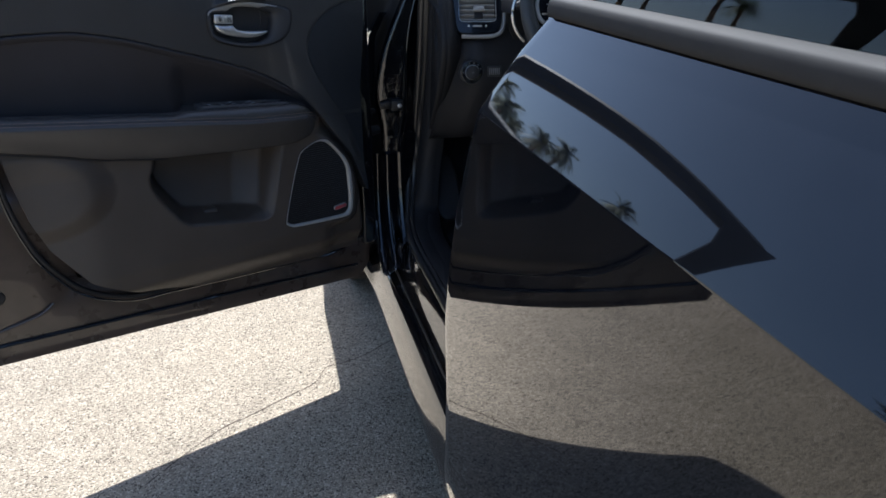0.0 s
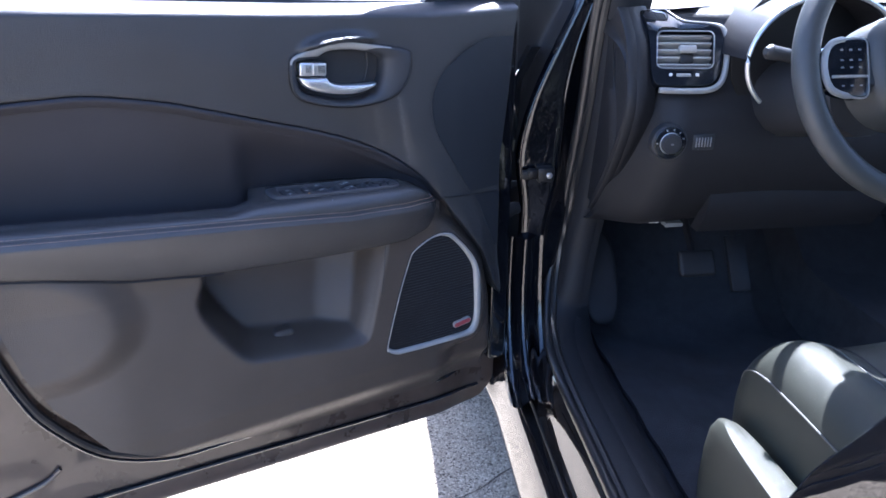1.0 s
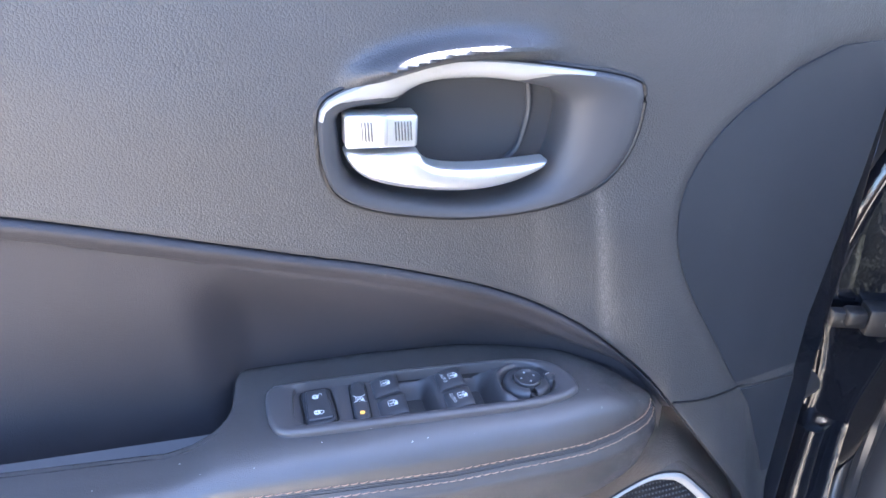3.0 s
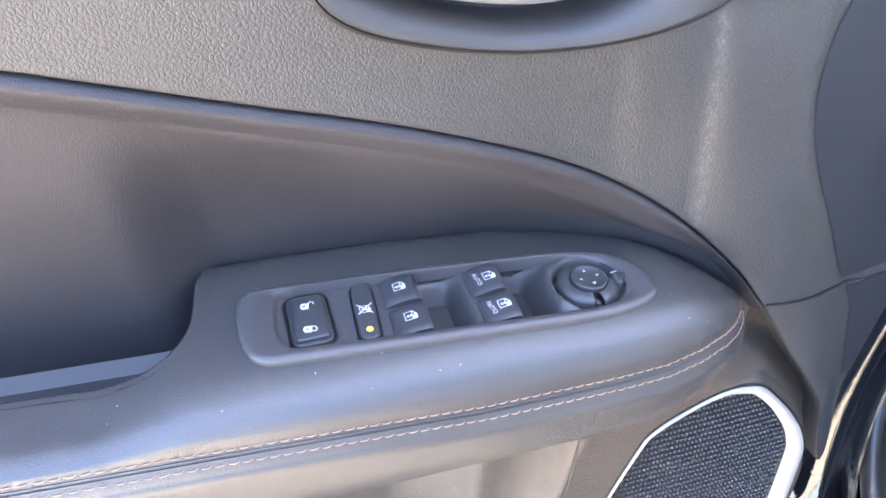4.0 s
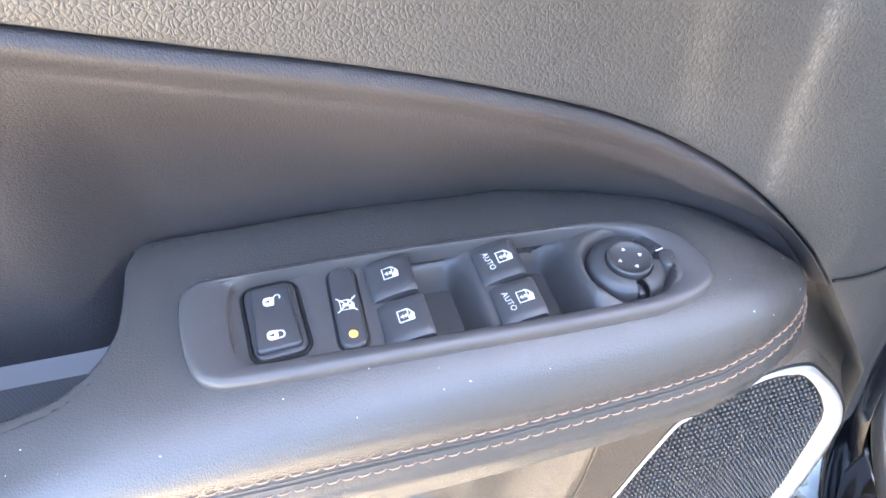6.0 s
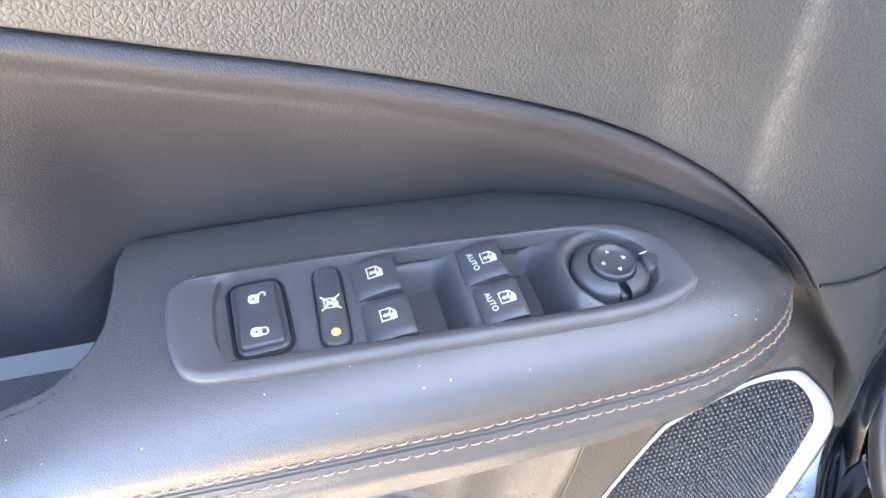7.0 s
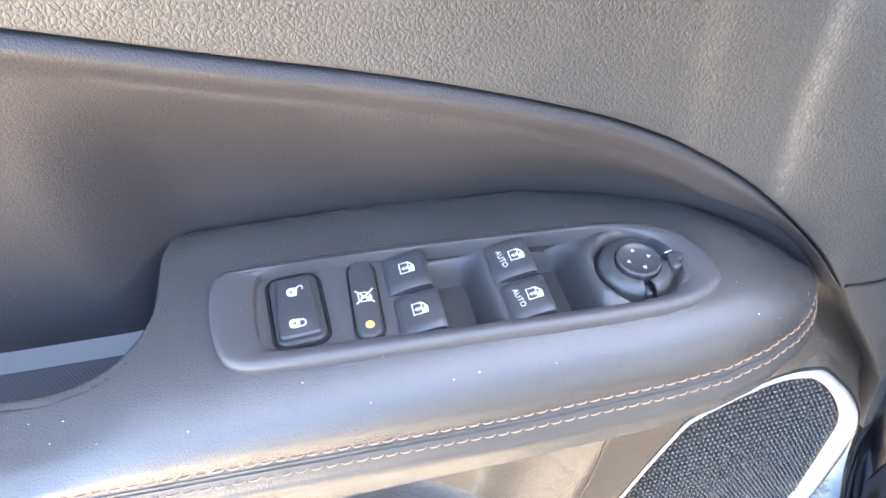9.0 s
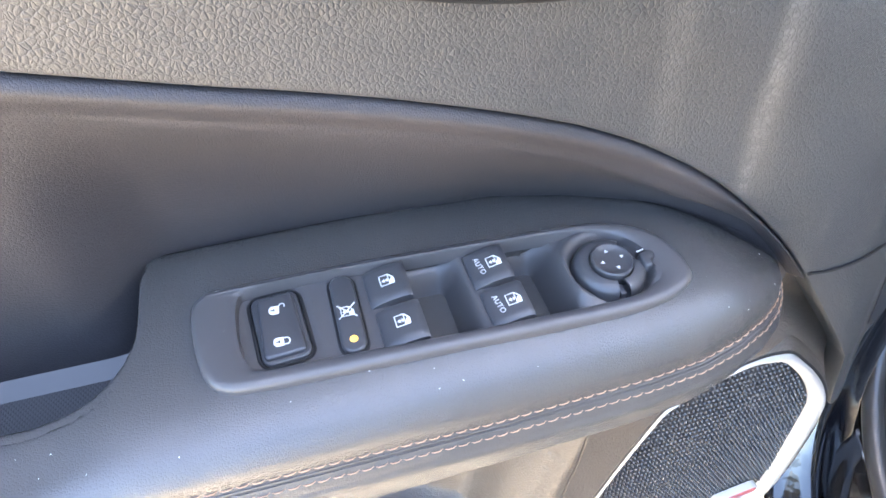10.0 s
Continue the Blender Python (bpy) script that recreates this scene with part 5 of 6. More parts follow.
# floor, bulkhead, tunnel
part("floor_carpet", sheet([[(x, y, 0.33 + 0.02 * math.sin(x * 9) + 0.30 * sstep(0.05, 0.42, y) + (0.16 if x > 0.80 else 0)) for x in (0.15, 0.18, 0.3, 0.45, 0.6, 0.74, 0.80, 0.82, 1.1)] for y in np.linspace(-1.6, 0.55, 30)], (0, 0, -0.03)), CARPET, body, "dark grey floor carpet")
part("bulkhead", block(0.10, 1.6, 0.46, 0.52, 0.3, 1.1, 0), CARPET, body)
part("roof", sheet([[(x, y, 1.60 + 0.06 * (1 - ((x - 0.85) / 0.72) ** 2) - 0.10 * max(0, y + 0.75) ** 2) for x in np.linspace(0.24, 1.46, 14)] for y in np.linspace(-2.9, -0.52, 16)], (0, 0, -0.05)), PAINT, body, "black roof")
for xs in (0.12, 1.58):
    part("windscreen_pillar", tube(catmull([(xs + 0.02 * (1 if xs < 1 else -1), 0.16, 1.12), (lerp(xs, 0.85, 0.08), -0.15, 1.36), (lerp(xs, 0.85, 0.15), -0.52, 1.585)], 6), 0.045, 10), PAINT, body)
part("pillar_trim", tube(catmull([(0.185, 0.10, 1.15), (0.21, -0.12, 1.32), (0.26, -0.45, 1.53)], 6), 0.034, 10), SMOOTH, body, "grey pillar trim")
for xs in (0.16, 1.54):
    part("centre_pillar", tube([(xs, -1.20, 0.35), (xs, -1.23, 1.1), (lerp(xs, 0.85, 0.14), -1.30, 1.60)], [0.06, 0.055, 0.045], 8), PAINT, body)
ws = part("windscreen", sheet([[(x, lerp(0.16, -0.52, k), lerp(1.14, 1.58, k) + 0.03 * (1 - ((x - 0.85) / 0.7) ** 2)) for x in np.linspace(lerp(0.12, 0.25, k), lerp(1.58, 1.45, k), 12)] for k in np.linspace(0, 1, 8)], (0, 0.0, -0.005)), SCREEN, body, "clear windscreen")
ws.visible_shadow = False
# far side and tail close the cabin
part("far_side", block(1.62, 1.75, -2.9, 0.4, 0.25, 1.15, 0.03), PAINT, body)
part("tail", block(0.05, 1.65, -3.15, -2.9, 0.35, 1.15, 0.04), PAINT, body)
part("rear_pillar", block(0.12, 0.2, -2.9, -2.1, 1.1, 1.58, 0.03), PAINT, body)
part("rear_quarter", block(0.0, 0.12, -3.1, -2.10, 0.30, 1.16, 0.03), PAINT, body)
part("underbody", block(0.10, 1.6, -3.0, 0.4, 0.20, 0.30, 0.02), RUBBER, body)


def wheel(y, x):
    w = part("wheel", ([], []), TYRE, body, "dusty black tyre on alloy rim")
    w.location = (x, y, 0.345)
    ring = [(-0.10, 0.21), (-0.112, 0.24), (-0.115, 0.29), (-0.106, 0.325), (-0.092, 0.340), (0.0, 0.346), (0.09, 0.340), (0.105, 0.325), (0.112, 0.28), (0.10, 0.21)]
    ring = catmull(ring, 4)
    rows = [[(px, r * math.cos(a), r * math.sin(a)) for px, r in ring] for a in np.linspace(0, 2 * math.pi, 64, endpoint=False)]
    part("tyre", grid(rows, close_u=False, close_v=True), TYRE, w, "dusty treaded tyre")
    tread = []
    for k in range(72):
        m = Matrix.Rotation(2 * math.pi * k / 72, 4, "X")
        tread.append(moved(block(-0.095, -0.02, -0.011, 0.011, 0.338, 0.351, 0.003, 1), m))
        tread.append(moved(block(0.0, 0.085, -0.011, 0.011, 0.338, 0.351, 0.003, 1), m @ Matrix.Rotation(0.04, 4, "X")))
    part("tread", joined(*tread), TYRE, w)
    part("rim", moved(slab([(0.215 * math.cos(a), 0.215 * math.sin(a)) for a in np.linspace(0, 2 * math.pi, 40, endpoint=False)], -0.05, 0.05, 0.02), Matrix.Rotation(radians(-90), 4, "Y")), SILVER, w)


wheel(0.62, 0.040)
wheel(0.62, 1.62)
wheel(-2.02, 0.14)
wheel(-2.02, 1.62)

# ---- rear door, shut ----
rear = thing("rear_car_door", "shut glossy black rear door reflecting sky, palms and asphalt", "car door", CAR)
rows = []
EDGE = [(0.28, -1.15), (0.45, -1.13), (0.55, -1.09), (0.65, -1.03), (0.75, -1.01), (0.85, -1.015), (0.95, -1.045), (1.03, -1.085), (1.11, -1.122), (1.165, -1.165)]
for z in np.concatenate([np.linspace(0.285, 1.02, 50), [1.0265, 1.0288, 1.030, 1.0312, 1.0335], np.linspace(1.04, 1.155, 30)]):
    y0 = tab(z, EDGE)
    row = []
    for k, s in enumerate((0.0, 0.002, 0.0035, 0.006, *np.linspace(0.010, 1.0, 60))):
        y = lerp(y0, -2.12, s) if k > 3 else y0 - (0.002, 0.0, 0.0015, 0.004)[k]
        cz = 1.03 + 0.03 * (y + 1.085)
        zz = z + (cz - 1.03) * sstep(0.6, 1.03, z) if z < 1.03 else lerp(cz, 1.158 + 0.035 * (y + 1.35), (z - 1.03) / 0.125)
        x = side_x(zz, cz) + ((0.020, 0.008, 0.003, 0.0008)[k] if k < 4 else 0)
        row.append((x + 0.008 * (y + 1.6) ** 2 - 0.0016, y, zz))
    rows.append(row)
part("outer_skin", sheet(rows, (0.035, 0, 0)), PAINT, rear, "glossy black door skin", sharp=30)
rows = []
for y in np.linspace(-1.172, -2.12, 30):
    prof = [(0.064, 1.157), (0.056, 1.1595), (0.0535, 1.166), (0.0550, 1.177), (0.060, 1.1825), (0.074, 1.1845), (0.096, 1.180), (0.096, 1.145)]
    rows.append([(x + 0.008 * (y + 1.6) ** 2 + 0.004, y, z + 0.035 * (y + 1.35)) for x, z in catmull(prof, 4, closed=True)])
mould = grid(rows, close_u=True)
mould[1].append(tuple(range(len(rows[0]))))
part("belt_moulding", mould, MOULD, rear, "grey satin belt moulding", sharp=60)
part("window_glass", sheet([[(lerp(0.084, 0.235, 0.35 * k + 0.65 * k * k), y, lerp(1.165, 1.55, k)) for y in np.linspace(lerp(-1.20, -1.30, k), -2.08, 14)] for k in np.linspace(0, 1, 16)], (0.004, 0, 0)), GLASS, rear, "tinted rear door glass")
part("glass_frame", tube([(0.092, -1.20, 1.14), (0.165, -1.25, 1.36), (0.240, -1.30, 1.56), (0.24, -1.7, 1.58), (0.235, -2.08, 1.56), (0.092, -2.09, 1.15)], 0.014, 8), RUBBER, rear)

# ---- dashboard ----
dash = thing("dashboard", "dark grey dashboard with silver ringed air vent", "dashboard", CAR)
rows = []
for x in np.linspace(0.175, 1.55, 50):
    e = sstep(0.26, 0.175, x)
    b = 0.015 * math.exp(-((x - 0.47) / 0.17) ** 2)
    prof = [(0.16, 1.12), (0.10, 1.150), (-0.02, 1.172), (-0.10, 1.176), (-0.140, 1.168), (-0.158, 1.150), (-0.175, 1.10), (-0.190, 1.045), (-0.205, 1.010), (-0.215, 0.985), (-0.222, 0.94), (-0.215, 0.89), (-0.185, 0.82), (-0.13, 0.755), (-0.06, 0.735), (0.08, 0.74)]
    well = 0.05 * sstep(0.190, 0.215, x) * sstep(0.350, 0.325, x)      # the vent's hollow
    rows.append([(x, y + 0.10 * e + well * sstep(1.03, 1.06, z) * sstep(-0.09, -0.13, y), z + b - 0.02 * e) for y, z in catmull(prof, 5)])
part("dash_shell", sheet(rows, (0, 0.03, -0.01)), DASH, dash, "grained dark dashboard skin", sharp=60)
# end cap facing the door, between two soft ridges
inner_ridge = catmull([(0.02, 1.132), (-0.035, 1.128), (-0.110, 1.114), (-0.150, 1.086), (-0.174, 1.035), (-0.168, 0.985), (-0.108, 0.885), (-0.024, 0.765)], 8)
outer_ridge = catmull([(-0.120, 1.185), (-0.176, 1.138), (-0.200, 1.082), (-0.216, 1.019), (-0.198, 0.956), (-0.142, 0.861), (-0.055, 0.757)], 8)
rows = []
for i in range(49):
    a, b = inner_ridge[min(len(inner_ridge) - 1, round(i * (len(inner_ridge) - 1) / 48))], outer_ridge[min(len(outer_ridge) - 1, round(i * (len(outer_ridge) - 1) / 48))]
    b = b + np.array((0.026, 0))
    c = np.array((0.10, lerp(1.14, 0.76, i / 48)))
    row = [(0.182, *lerp(a, c, 0.9)), (0.180, *lerp(a, c, 0.5)), (0.178, *lerp(a, c, 0.12)), (0.174, *lerp(a, c, 0.03)), (0.170, *a), (0.172, *lerp(a, b, 0.2)), (0.176, *lerp(a, b, 0.5)), (0.170, *lerp(a, b, 0.85)), (0.165, *b), (0.169, *(b + np.array((-0.006, 0)))), (0.184, *(b + np.array((-0.006, 0)))), (0.214, *(b + np.array((0.014, 0))))]
    rows.append([tuple(p) for p in catmull(row, 3)])
part("end_cap", sheet(rows, (0.012, 0, 0)), DASH, dash, "smooth dark end cap with soft ridges", sharp=70)

# corner air vent in its frame
vent_m = Matrix.Translation((0.272, -0.176, 1.103)) @ Matrix.Rotation(radians(-10), 4, "Z") @ Matrix.Rotation(radians(67), 4, "X")
vent = part("air_vent", ([], []), PIANO, dash, "gloss black air vent with chrome slats")
vent.matrix_local = vent_m


def lobe(y):
    """How far the plate leans back where its upper lobe runs over the dashboard's corner."""
    return -0.9 * max(0.0, y - 0.056)


vo = [tuple(p) for p in catmull([(-0.058, -0.042), (-0.045, -0.054), (0.0, -0.055), (0.041, -0.053), (0.060, -0.039), (0.067, 0.0), (0.066, 0.040), (0.050, 0.055), (0.016, 0.060), (-0.008, 0.065), (-0.024, 0.082), (-0.040, 0.095), (-0.078, 0.096), (-0.076, 0.070), (-0.068, 0.040), (-0.063, 0.0)], 4, closed=True)][::-1]
vi = rounded(0.100, 0.066, 0.010, 5, 0.0, 0.012)
vo_a, vi_a = by_angle(vo, (0, 0.0), 120), by_angle(vi, (0, 0.0), 120)
plate = []
for k, h in ((0, -0.045), (0, 0.002), (0.06, 0.006), (0.5, 0.006), (0.85, 0.006), (1.0, 0.001), (1.0, -0.03)):
    plate.append([(lerp(a[0], b[0], k), lerp(a[1], b[1], k), h + lobe(lerp(a[1], b[1], k))) for a, b in zip(vo_a, vi_a)])
part("vent_frame", grid(plate, close_u=True), PIANO, vent)
part("vent_well", slab(inset(vi, -0.002), -0.034, -0.028, 0.001), BLACK, vent)
part("vent_ring", tube([(x, y, 0.005) for x, y in inset(vi, -0.001)], 0.0012, 6, closed=True), SILVER, vent, "chrome ring")
for k in range(5):
    y = 0.036 - 0.0132 * k
    part("slat", moved(block(-0.049, 0.049, -0.0020, 0.0020, -0.008, 0.008, 0.0012, 2), Matrix.Translation((0, y, -0.008)) @ Matrix.Rotation(radians(-25), 4, "X")), SILVER_DULL, vent, "chrome edged slat")
tab_ = part("vent_tab", block(-0.012, 0.020, 0.006, 0.020, -0.006, 0.010, 0.004, 3), SILVER_DULL, vent, "silver air direction tab")
part("tab_stem", block(-0.008, 0.016, -0.012, 0.007, -0.012, 0.002, 0.003, 2), BLACK, tab_)
part("thumbwheel", block(-0.016, 0.012, -0.038, -0.031, 0.0, 0.008, 0.003, 2), SILVER_DULL, vent, "silver vent thumbwheel")
for xx in (-0.029, 0.019):
    part("vent_mark", block(xx, xx + 0.007, -0.037, -0.031, 0.003, 0.0067, 0.001, 1), WHITE, vent)
# satin silver band below and beside the vent, thinning out over the top
band = catmull([(-0.045, -0.062), (0.0, -0.063), (0.043, -0.061), (0.064, -0.049), (0.073, -0.022), (0.0745, 0.020), (0.069, 0.048), (0.052, 0.061), (0.018, 0.066), (-0.004, 0.071), (-0.020, 0.088), (-0.030, 0.100)], 6)
part("vent_band", tube([(x, y, 0.003 + lobe(y)) for x, y in band], [lerp(0.0056, 0.0015, sstep(30, 46, i)) for i in range(len(band))], 8), SILVER_DULL, vent, "satin silver surround band")
# small demister grille in the upper lobe
demist_m = Matrix.Translation((-0.050, 0.079, lobe(0.079) + 0.0052)) @ Matrix.Rotation(radians(-42), 4, "X") @ Matrix.Rotation(radians(-14), 4, "Z")
demist = part("demister_grille", moved(slab(rounded(0.046, 0.027, 0.012, 6), -0.004, 0.0015, 0.001), demist_m), BLACK, vent, "black slatted demister")
for k in range(7):
    part("demister_slat", moved(block(-0.0010, 0.0010, -0.011, 0.011, 0.0, 0.003, 0.0005, 1), demist_m @ Matrix.Translation((-0.0165 + 0.0055 * k, 0, 0)) @ Matrix.Rotation(radians(24), 4, "Z")), SMOOTH, demist)


def disc(r, n=32):
    return [(r * math.cos(a), r * math.sin(a)) for a in np.linspace(0, 2 * math.pi, n, endpoint=False)]


# headlamp switch and dimmer wheel
ls_m = Matrix.Translation((0.246, -0.218, 0.954)) @ Matrix.Rotation(radians(-3), 4, "Z") @ Matrix.Rotation(radians(88), 4, "X") @ Matrix.Diagonal((0.88, 0.88, 0.88, 1))
ls = part("headlamp_switch", moved(slab(disc(0.039), -0.02, 0.003, 0.003), Matrix.Identity(4)), SMOOTH, dash, "round black headlamp switch")
ls.matrix_local = ls_m
part("switch_ring", slab(disc(0.034), -0.01, 0.0065, 0.002), PIANO, ls)
part("switch_knob", joined(slab(disc(0.0215), 0, 0.018, 0.004), tube([(0.0185 * math.cos(a), 0.0185 * math.sin(a), 0.0175) for a in np.linspace(0.3, 3.6, 20)], 0.0014, 6)), SMOOTH, ls)
part("knob_rim", tube([(0.0215 * math.cos(a), 0.0215 * math.sin(a), 0.0075) for a in np.linspace(0, 2 * math.pi, 32, endpoint=False)], 0.0016, 6, closed=True), SILVER, ls)
for a in (20, 50, 80, 110, 180):
    part("switch_mark", moved(flat([(-0.0022, -0.0016), (0.0022, -0.0016), (0.0022, 0.0016), (-0.0022, 0.0016)], 0), Matrix.Rotation(radians(a), 4, "Z") @ Matrix.Translation((0.0285, 0, 0.0069))), GREYPRINT, ls)
part("knob_mark", moved(flat([(-0.003, -0.0018), (0.003, -0.0018), (0.003, 0.0018), (-0.003, 0.0018)], 0), Matrix.Translation((0, 0, 0.0183))), GREYPRINT, ls)
part("dimmer_wheel", block(0.050, 0.098, -0.017, 0.017, -0.01, 0.003, 0.003), SMOOTH, ls)
part("dimmer_ribs", joined(*[block(0.056 + 0.0062 * k, 0.0585 + 0.0062 * k, -0.010, 0.011, 0.001, 0.006, 0.001, 1) for k in range(6)]), GREYPRINT, ls)

# instrument binnacle
rows = []
for k in range(16):
    a = math.pi * k / 15
    rows.append([(0.472 - 0.135 * math.cos(a) * s, y, 1.11 + 0.105 * math.sin(a) * s) for s, y in ((1.0, -0.10), (1.01, -0.20), (0.985, -0.275), (0.95, -0.272), (0.93, -0.20))])
hood = part("instrument_hood", sheet(rows, (0, 0.005, 0)), DASH, dash, "dark instrument hood")
part("hood_rim", tube([(0.472 - 0.135 * math.cos(a), -0.278, 1.11 + 0.105 * math.sin(a)) for a in np.linspace(-0.75, math.pi + 0.75, 40)], 0.004, 6), SILVER, dash, "silver instrument rim")
part("gauge_face", moved(slab(disc(0.125), 0, 0.004, 0.001), Matrix.Translation((0.475, -0.195, 1.11)) @ Matrix.Rotation(radians(90), 4, "X")), BLACK, dash)
part("steering_column", tube([(0.475, -0.20, 1.03), (0.46, -0.38, 1.065), (0.455, -0.43, 1.075)], [0.075, 0.065, 0.06], 14), SMOOTH, dash)
part("indicator_stalk", tube([(0.44, -0.33, 1.105), (0.36, -0.350, 1.128), (0.325, -0.355, 1.135), (0.318, -0.356, 1.136)], [0.008, 0.011, 0.012, 0.006], 10), SMOOTH, dash)
part("knee_bolster", sheet([[(x, -0.16 - 0.03 * math.sin(k * 3.1), lerp(0.90, 0.745, k)) for x in np.linspace(0.36, 0.75, 10)] for k in np.linspace(0, 1, 8)], (0, 0.03, 0)), DASH, dash)
part("diagnostic_socket", block(0.295, 0.318, -0.070, -0.05, 0.729, 0.735, 0.002), WHITE, dash, "pale diagnostic socket")
part("socket_cover", block(0.33, 0.37, -0.08, -0.05, 0.722, 0.732, 0.002), SILVER_DULL, dash)

# ---- steering wheel ----
SW = CAR @ Matrix.Translation((0.479, -0.50, 1.131)) @ Matrix.Rotation(radians(-24), 4, "X") @ Matrix.Rotation(radians(90), 4, "X")
wheel_t = thing("steering_wheel", "dark leather steering wheel with silver spoke trim", "steering wheel", SW)
R = 0.185
part("rim", tube([(R * math.cos(a), R * math.sin(a), 0) for a in np.linspace(0, 2 * math.pi, 72, endpoint=False)], 0.0180, 12, closed=True, up=(0, 0, 1)), WHEELL, wheel_t, "smooth dark leather rim")
hub_rings = []
for sc_, h in ((1.0, -0.05), (1.0, -0.005), (0.95, 0.010), (0.80, 0.020), (0.62, 0.026), (0.60, 0.0245), (0.4, 0.028), (0.02, 0.029)):
    ring = []
    for a in np.linspace(0, 2 * math.pi, 48, endpoint=False):
        x, y = math.copysign(abs(math.cos(a)) ** 0.75, math.cos(a)), math.copysign(abs(math.sin(a)) ** 0.75, math.sin(a))
        ring.append((0.100 * sc_ * x * (1 + 0.14 * y), 0.082 * sc_ * y - 0.004, h))
    hub_rings.append(ring)
part("hub", grid(hub_rings, close_u=True), WHEELL, wheel_t, "dark airbag cover")
for r, h, q in ((0.053, 0.0275, 0.0022), (0.033, 0.0295, 0.0018)):
    part("hub_ring", tube([(r * math.cos(a), r * math.sin(a), h) for a in np.linspace(0, 2 * math.pi, 48, endpoint=False)], q, 6, closed=True), SILVER, wheel_t, "chrome ring")
part("hub_disc", slab(disc(0.031), 0.020, 0.0300, 0.001), PIANO, wheel_t, "gloss black hub disc")
part("hub_emblem", joined(*[block(-0.018 + 0.0095 * k, -0.0115 + 0.0095 * k, -0.006, 0.006, 0.028, 0.0315, 0.001, 1) for k in range(4)]), SILVER_DULL, wheel_t, "plain silver emblem bars")
POD_LOOP = [(0.106, 0.036), (0.132, 0.037), (0.155, 0.031), (0.165, 0.014), (0.166, -0.008), (0.158, -0.030), (0.136, -0.040), (0.108, -0.042), (0.103, -0.020), (0.103, 0.016)]
for sx in (-1, 1):
    loop = [tuple(p) for p in catmull([(sx * x, y) for x, y in POD_LOOP], 4, closed=True)]
    loop = loop[::-1] if sx > 0 else loop
    sp = part("spoke", moved(slab([(0.07, -0.030), (0.165, -0.016), (0.172, 0.010), (0.165, 0.022), (0.07, 0.034)], -0.015, 0.010, 0.005), Matrix.Diagonal((sx, 1, 1, 1))), SMOOTH, wheel_t)
    part("button_pad", slab(loop, -0.006, 0.015, 0.003), PIANO, sp, "gloss black spoke buttons")
    wide = [0.0048 if abs(x) > 0.135 else 0.0022 for x, y in loop]
    part("spoke_trim", tube([(x, y, 0.012) for x, y in loop], wide, 8, closed=True), SILVER_DULL, sp, "bright silver spoke trim")
    part("button_divider", block(min(sx * 0.106, sx * 0.158), max(sx * 0.106, sx * 0.158), -0.0165, -0.0125, 0.010, 0.017, 0.001, 1), SILVER_DULL, sp)
    for k in range(3):
        for y in (0.022, 0.008, -0.002, -0.027):
            part("button_mark", moved(flat([(-0.0022, -0.0012), (0.0022, -0.0012), (0.0022, 0.0012), (-0.0022, 0.0012)], 0), Matrix.Translation((sx * (0.116 + 0.013 * k), y, 0.0154))), GREYPRINT, sp)
part("lower_spoke", slab([(-0.030, -0.068), (-0.022, -0.172), (0.022, -0.172), (0.030, -0.068)], -0.015, 0.008, 0.005), SMOOTH, wheel_t)
part("lower_spoke_trim", tube([(-0.032, -0.070, 0.010), (-0.022, -0.150, 0.011), (0.0, -0.158, 0.011), (0.022, -0.150, 0.011), (0.032, -0.070, 0.010)], 0.005, 8), SILVER_DULL, wheel_t, "bright silver lower spoke trim")

def cushion(x0, x1, y0, y1, z0, z1, crown, power=4.0):
    """A rounded pad: superellipse in plan, crowned on top."""
    rings = []
    for s, h in ((0.90, 0.0), (0.97, 0.10), (1.0, 0.35), (1.0, 0.62), (0.975, 0.82), (0.92, 0.94), (0.84, 0.99), (0.6, 1.0), (0.3, 1.0), (0.02, 1.0)):
        ring = []
        for a in np.linspace(0, 2 * math.pi, 56, endpoint=False):
            cx, sx = math.cos(a), math.sin(a)
            r = (abs(cx) ** power + abs(sx) ** power) ** (-1 / power)
            ring.append(((x0 + x1) / 2 + (x1 - x0) / 2 * s * r * cx, (y0 + y1) / 2 + (y1 - y0) / 2 * s * r * sx, lerp(z0, z1, h) + crown * (1 - s) * (1 if h > 0.9 else 0)))
        rings.append(ring)
    return grid(rings, close_u=True)


# ---- pedals ----
ped = thing("brake_pedal", "black rubber brake pedal in the footwell", "pedal", CAR)
part("pad", moved(block(-0.045, 0.045, -0.010, 0.010, -0.032, 0.032, 0.0095, 4), Matrix.Translation((0.45, -0.02, 0.60)) @ Matrix.Rotation(radians(-35), 4, "X")), RUBBER, ped)
part("arm", tube([(0.45, 0.0, 0.61), (0.45, 0.10, 0.70), (0.45, 0.16, 0.85)], 0.010, 6), BLACK, ped)
ped2 = thing("accelerator_pedal", "slim black accelerator pedal in the footwell", "pedal", CAR)
part("pad", moved(block(-0.025, 0.025, -0.008, 0.008, -0.07, 0.07, 0.006, 2), Matrix.Translation((0.565, 0.0, 0.585)) @ Matrix.Rotation(radians(-35), 4, "X")), RUBBER, ped2)
part("arm", tube([(0.565, 0.03, 0.63), (0.565, 0.12, 0.75)], 0.009, 6), BLACK, ped2)
rest = thing("foot_rest", "dark plastic foot rest beside the kick panel", "foot rest", CAR)
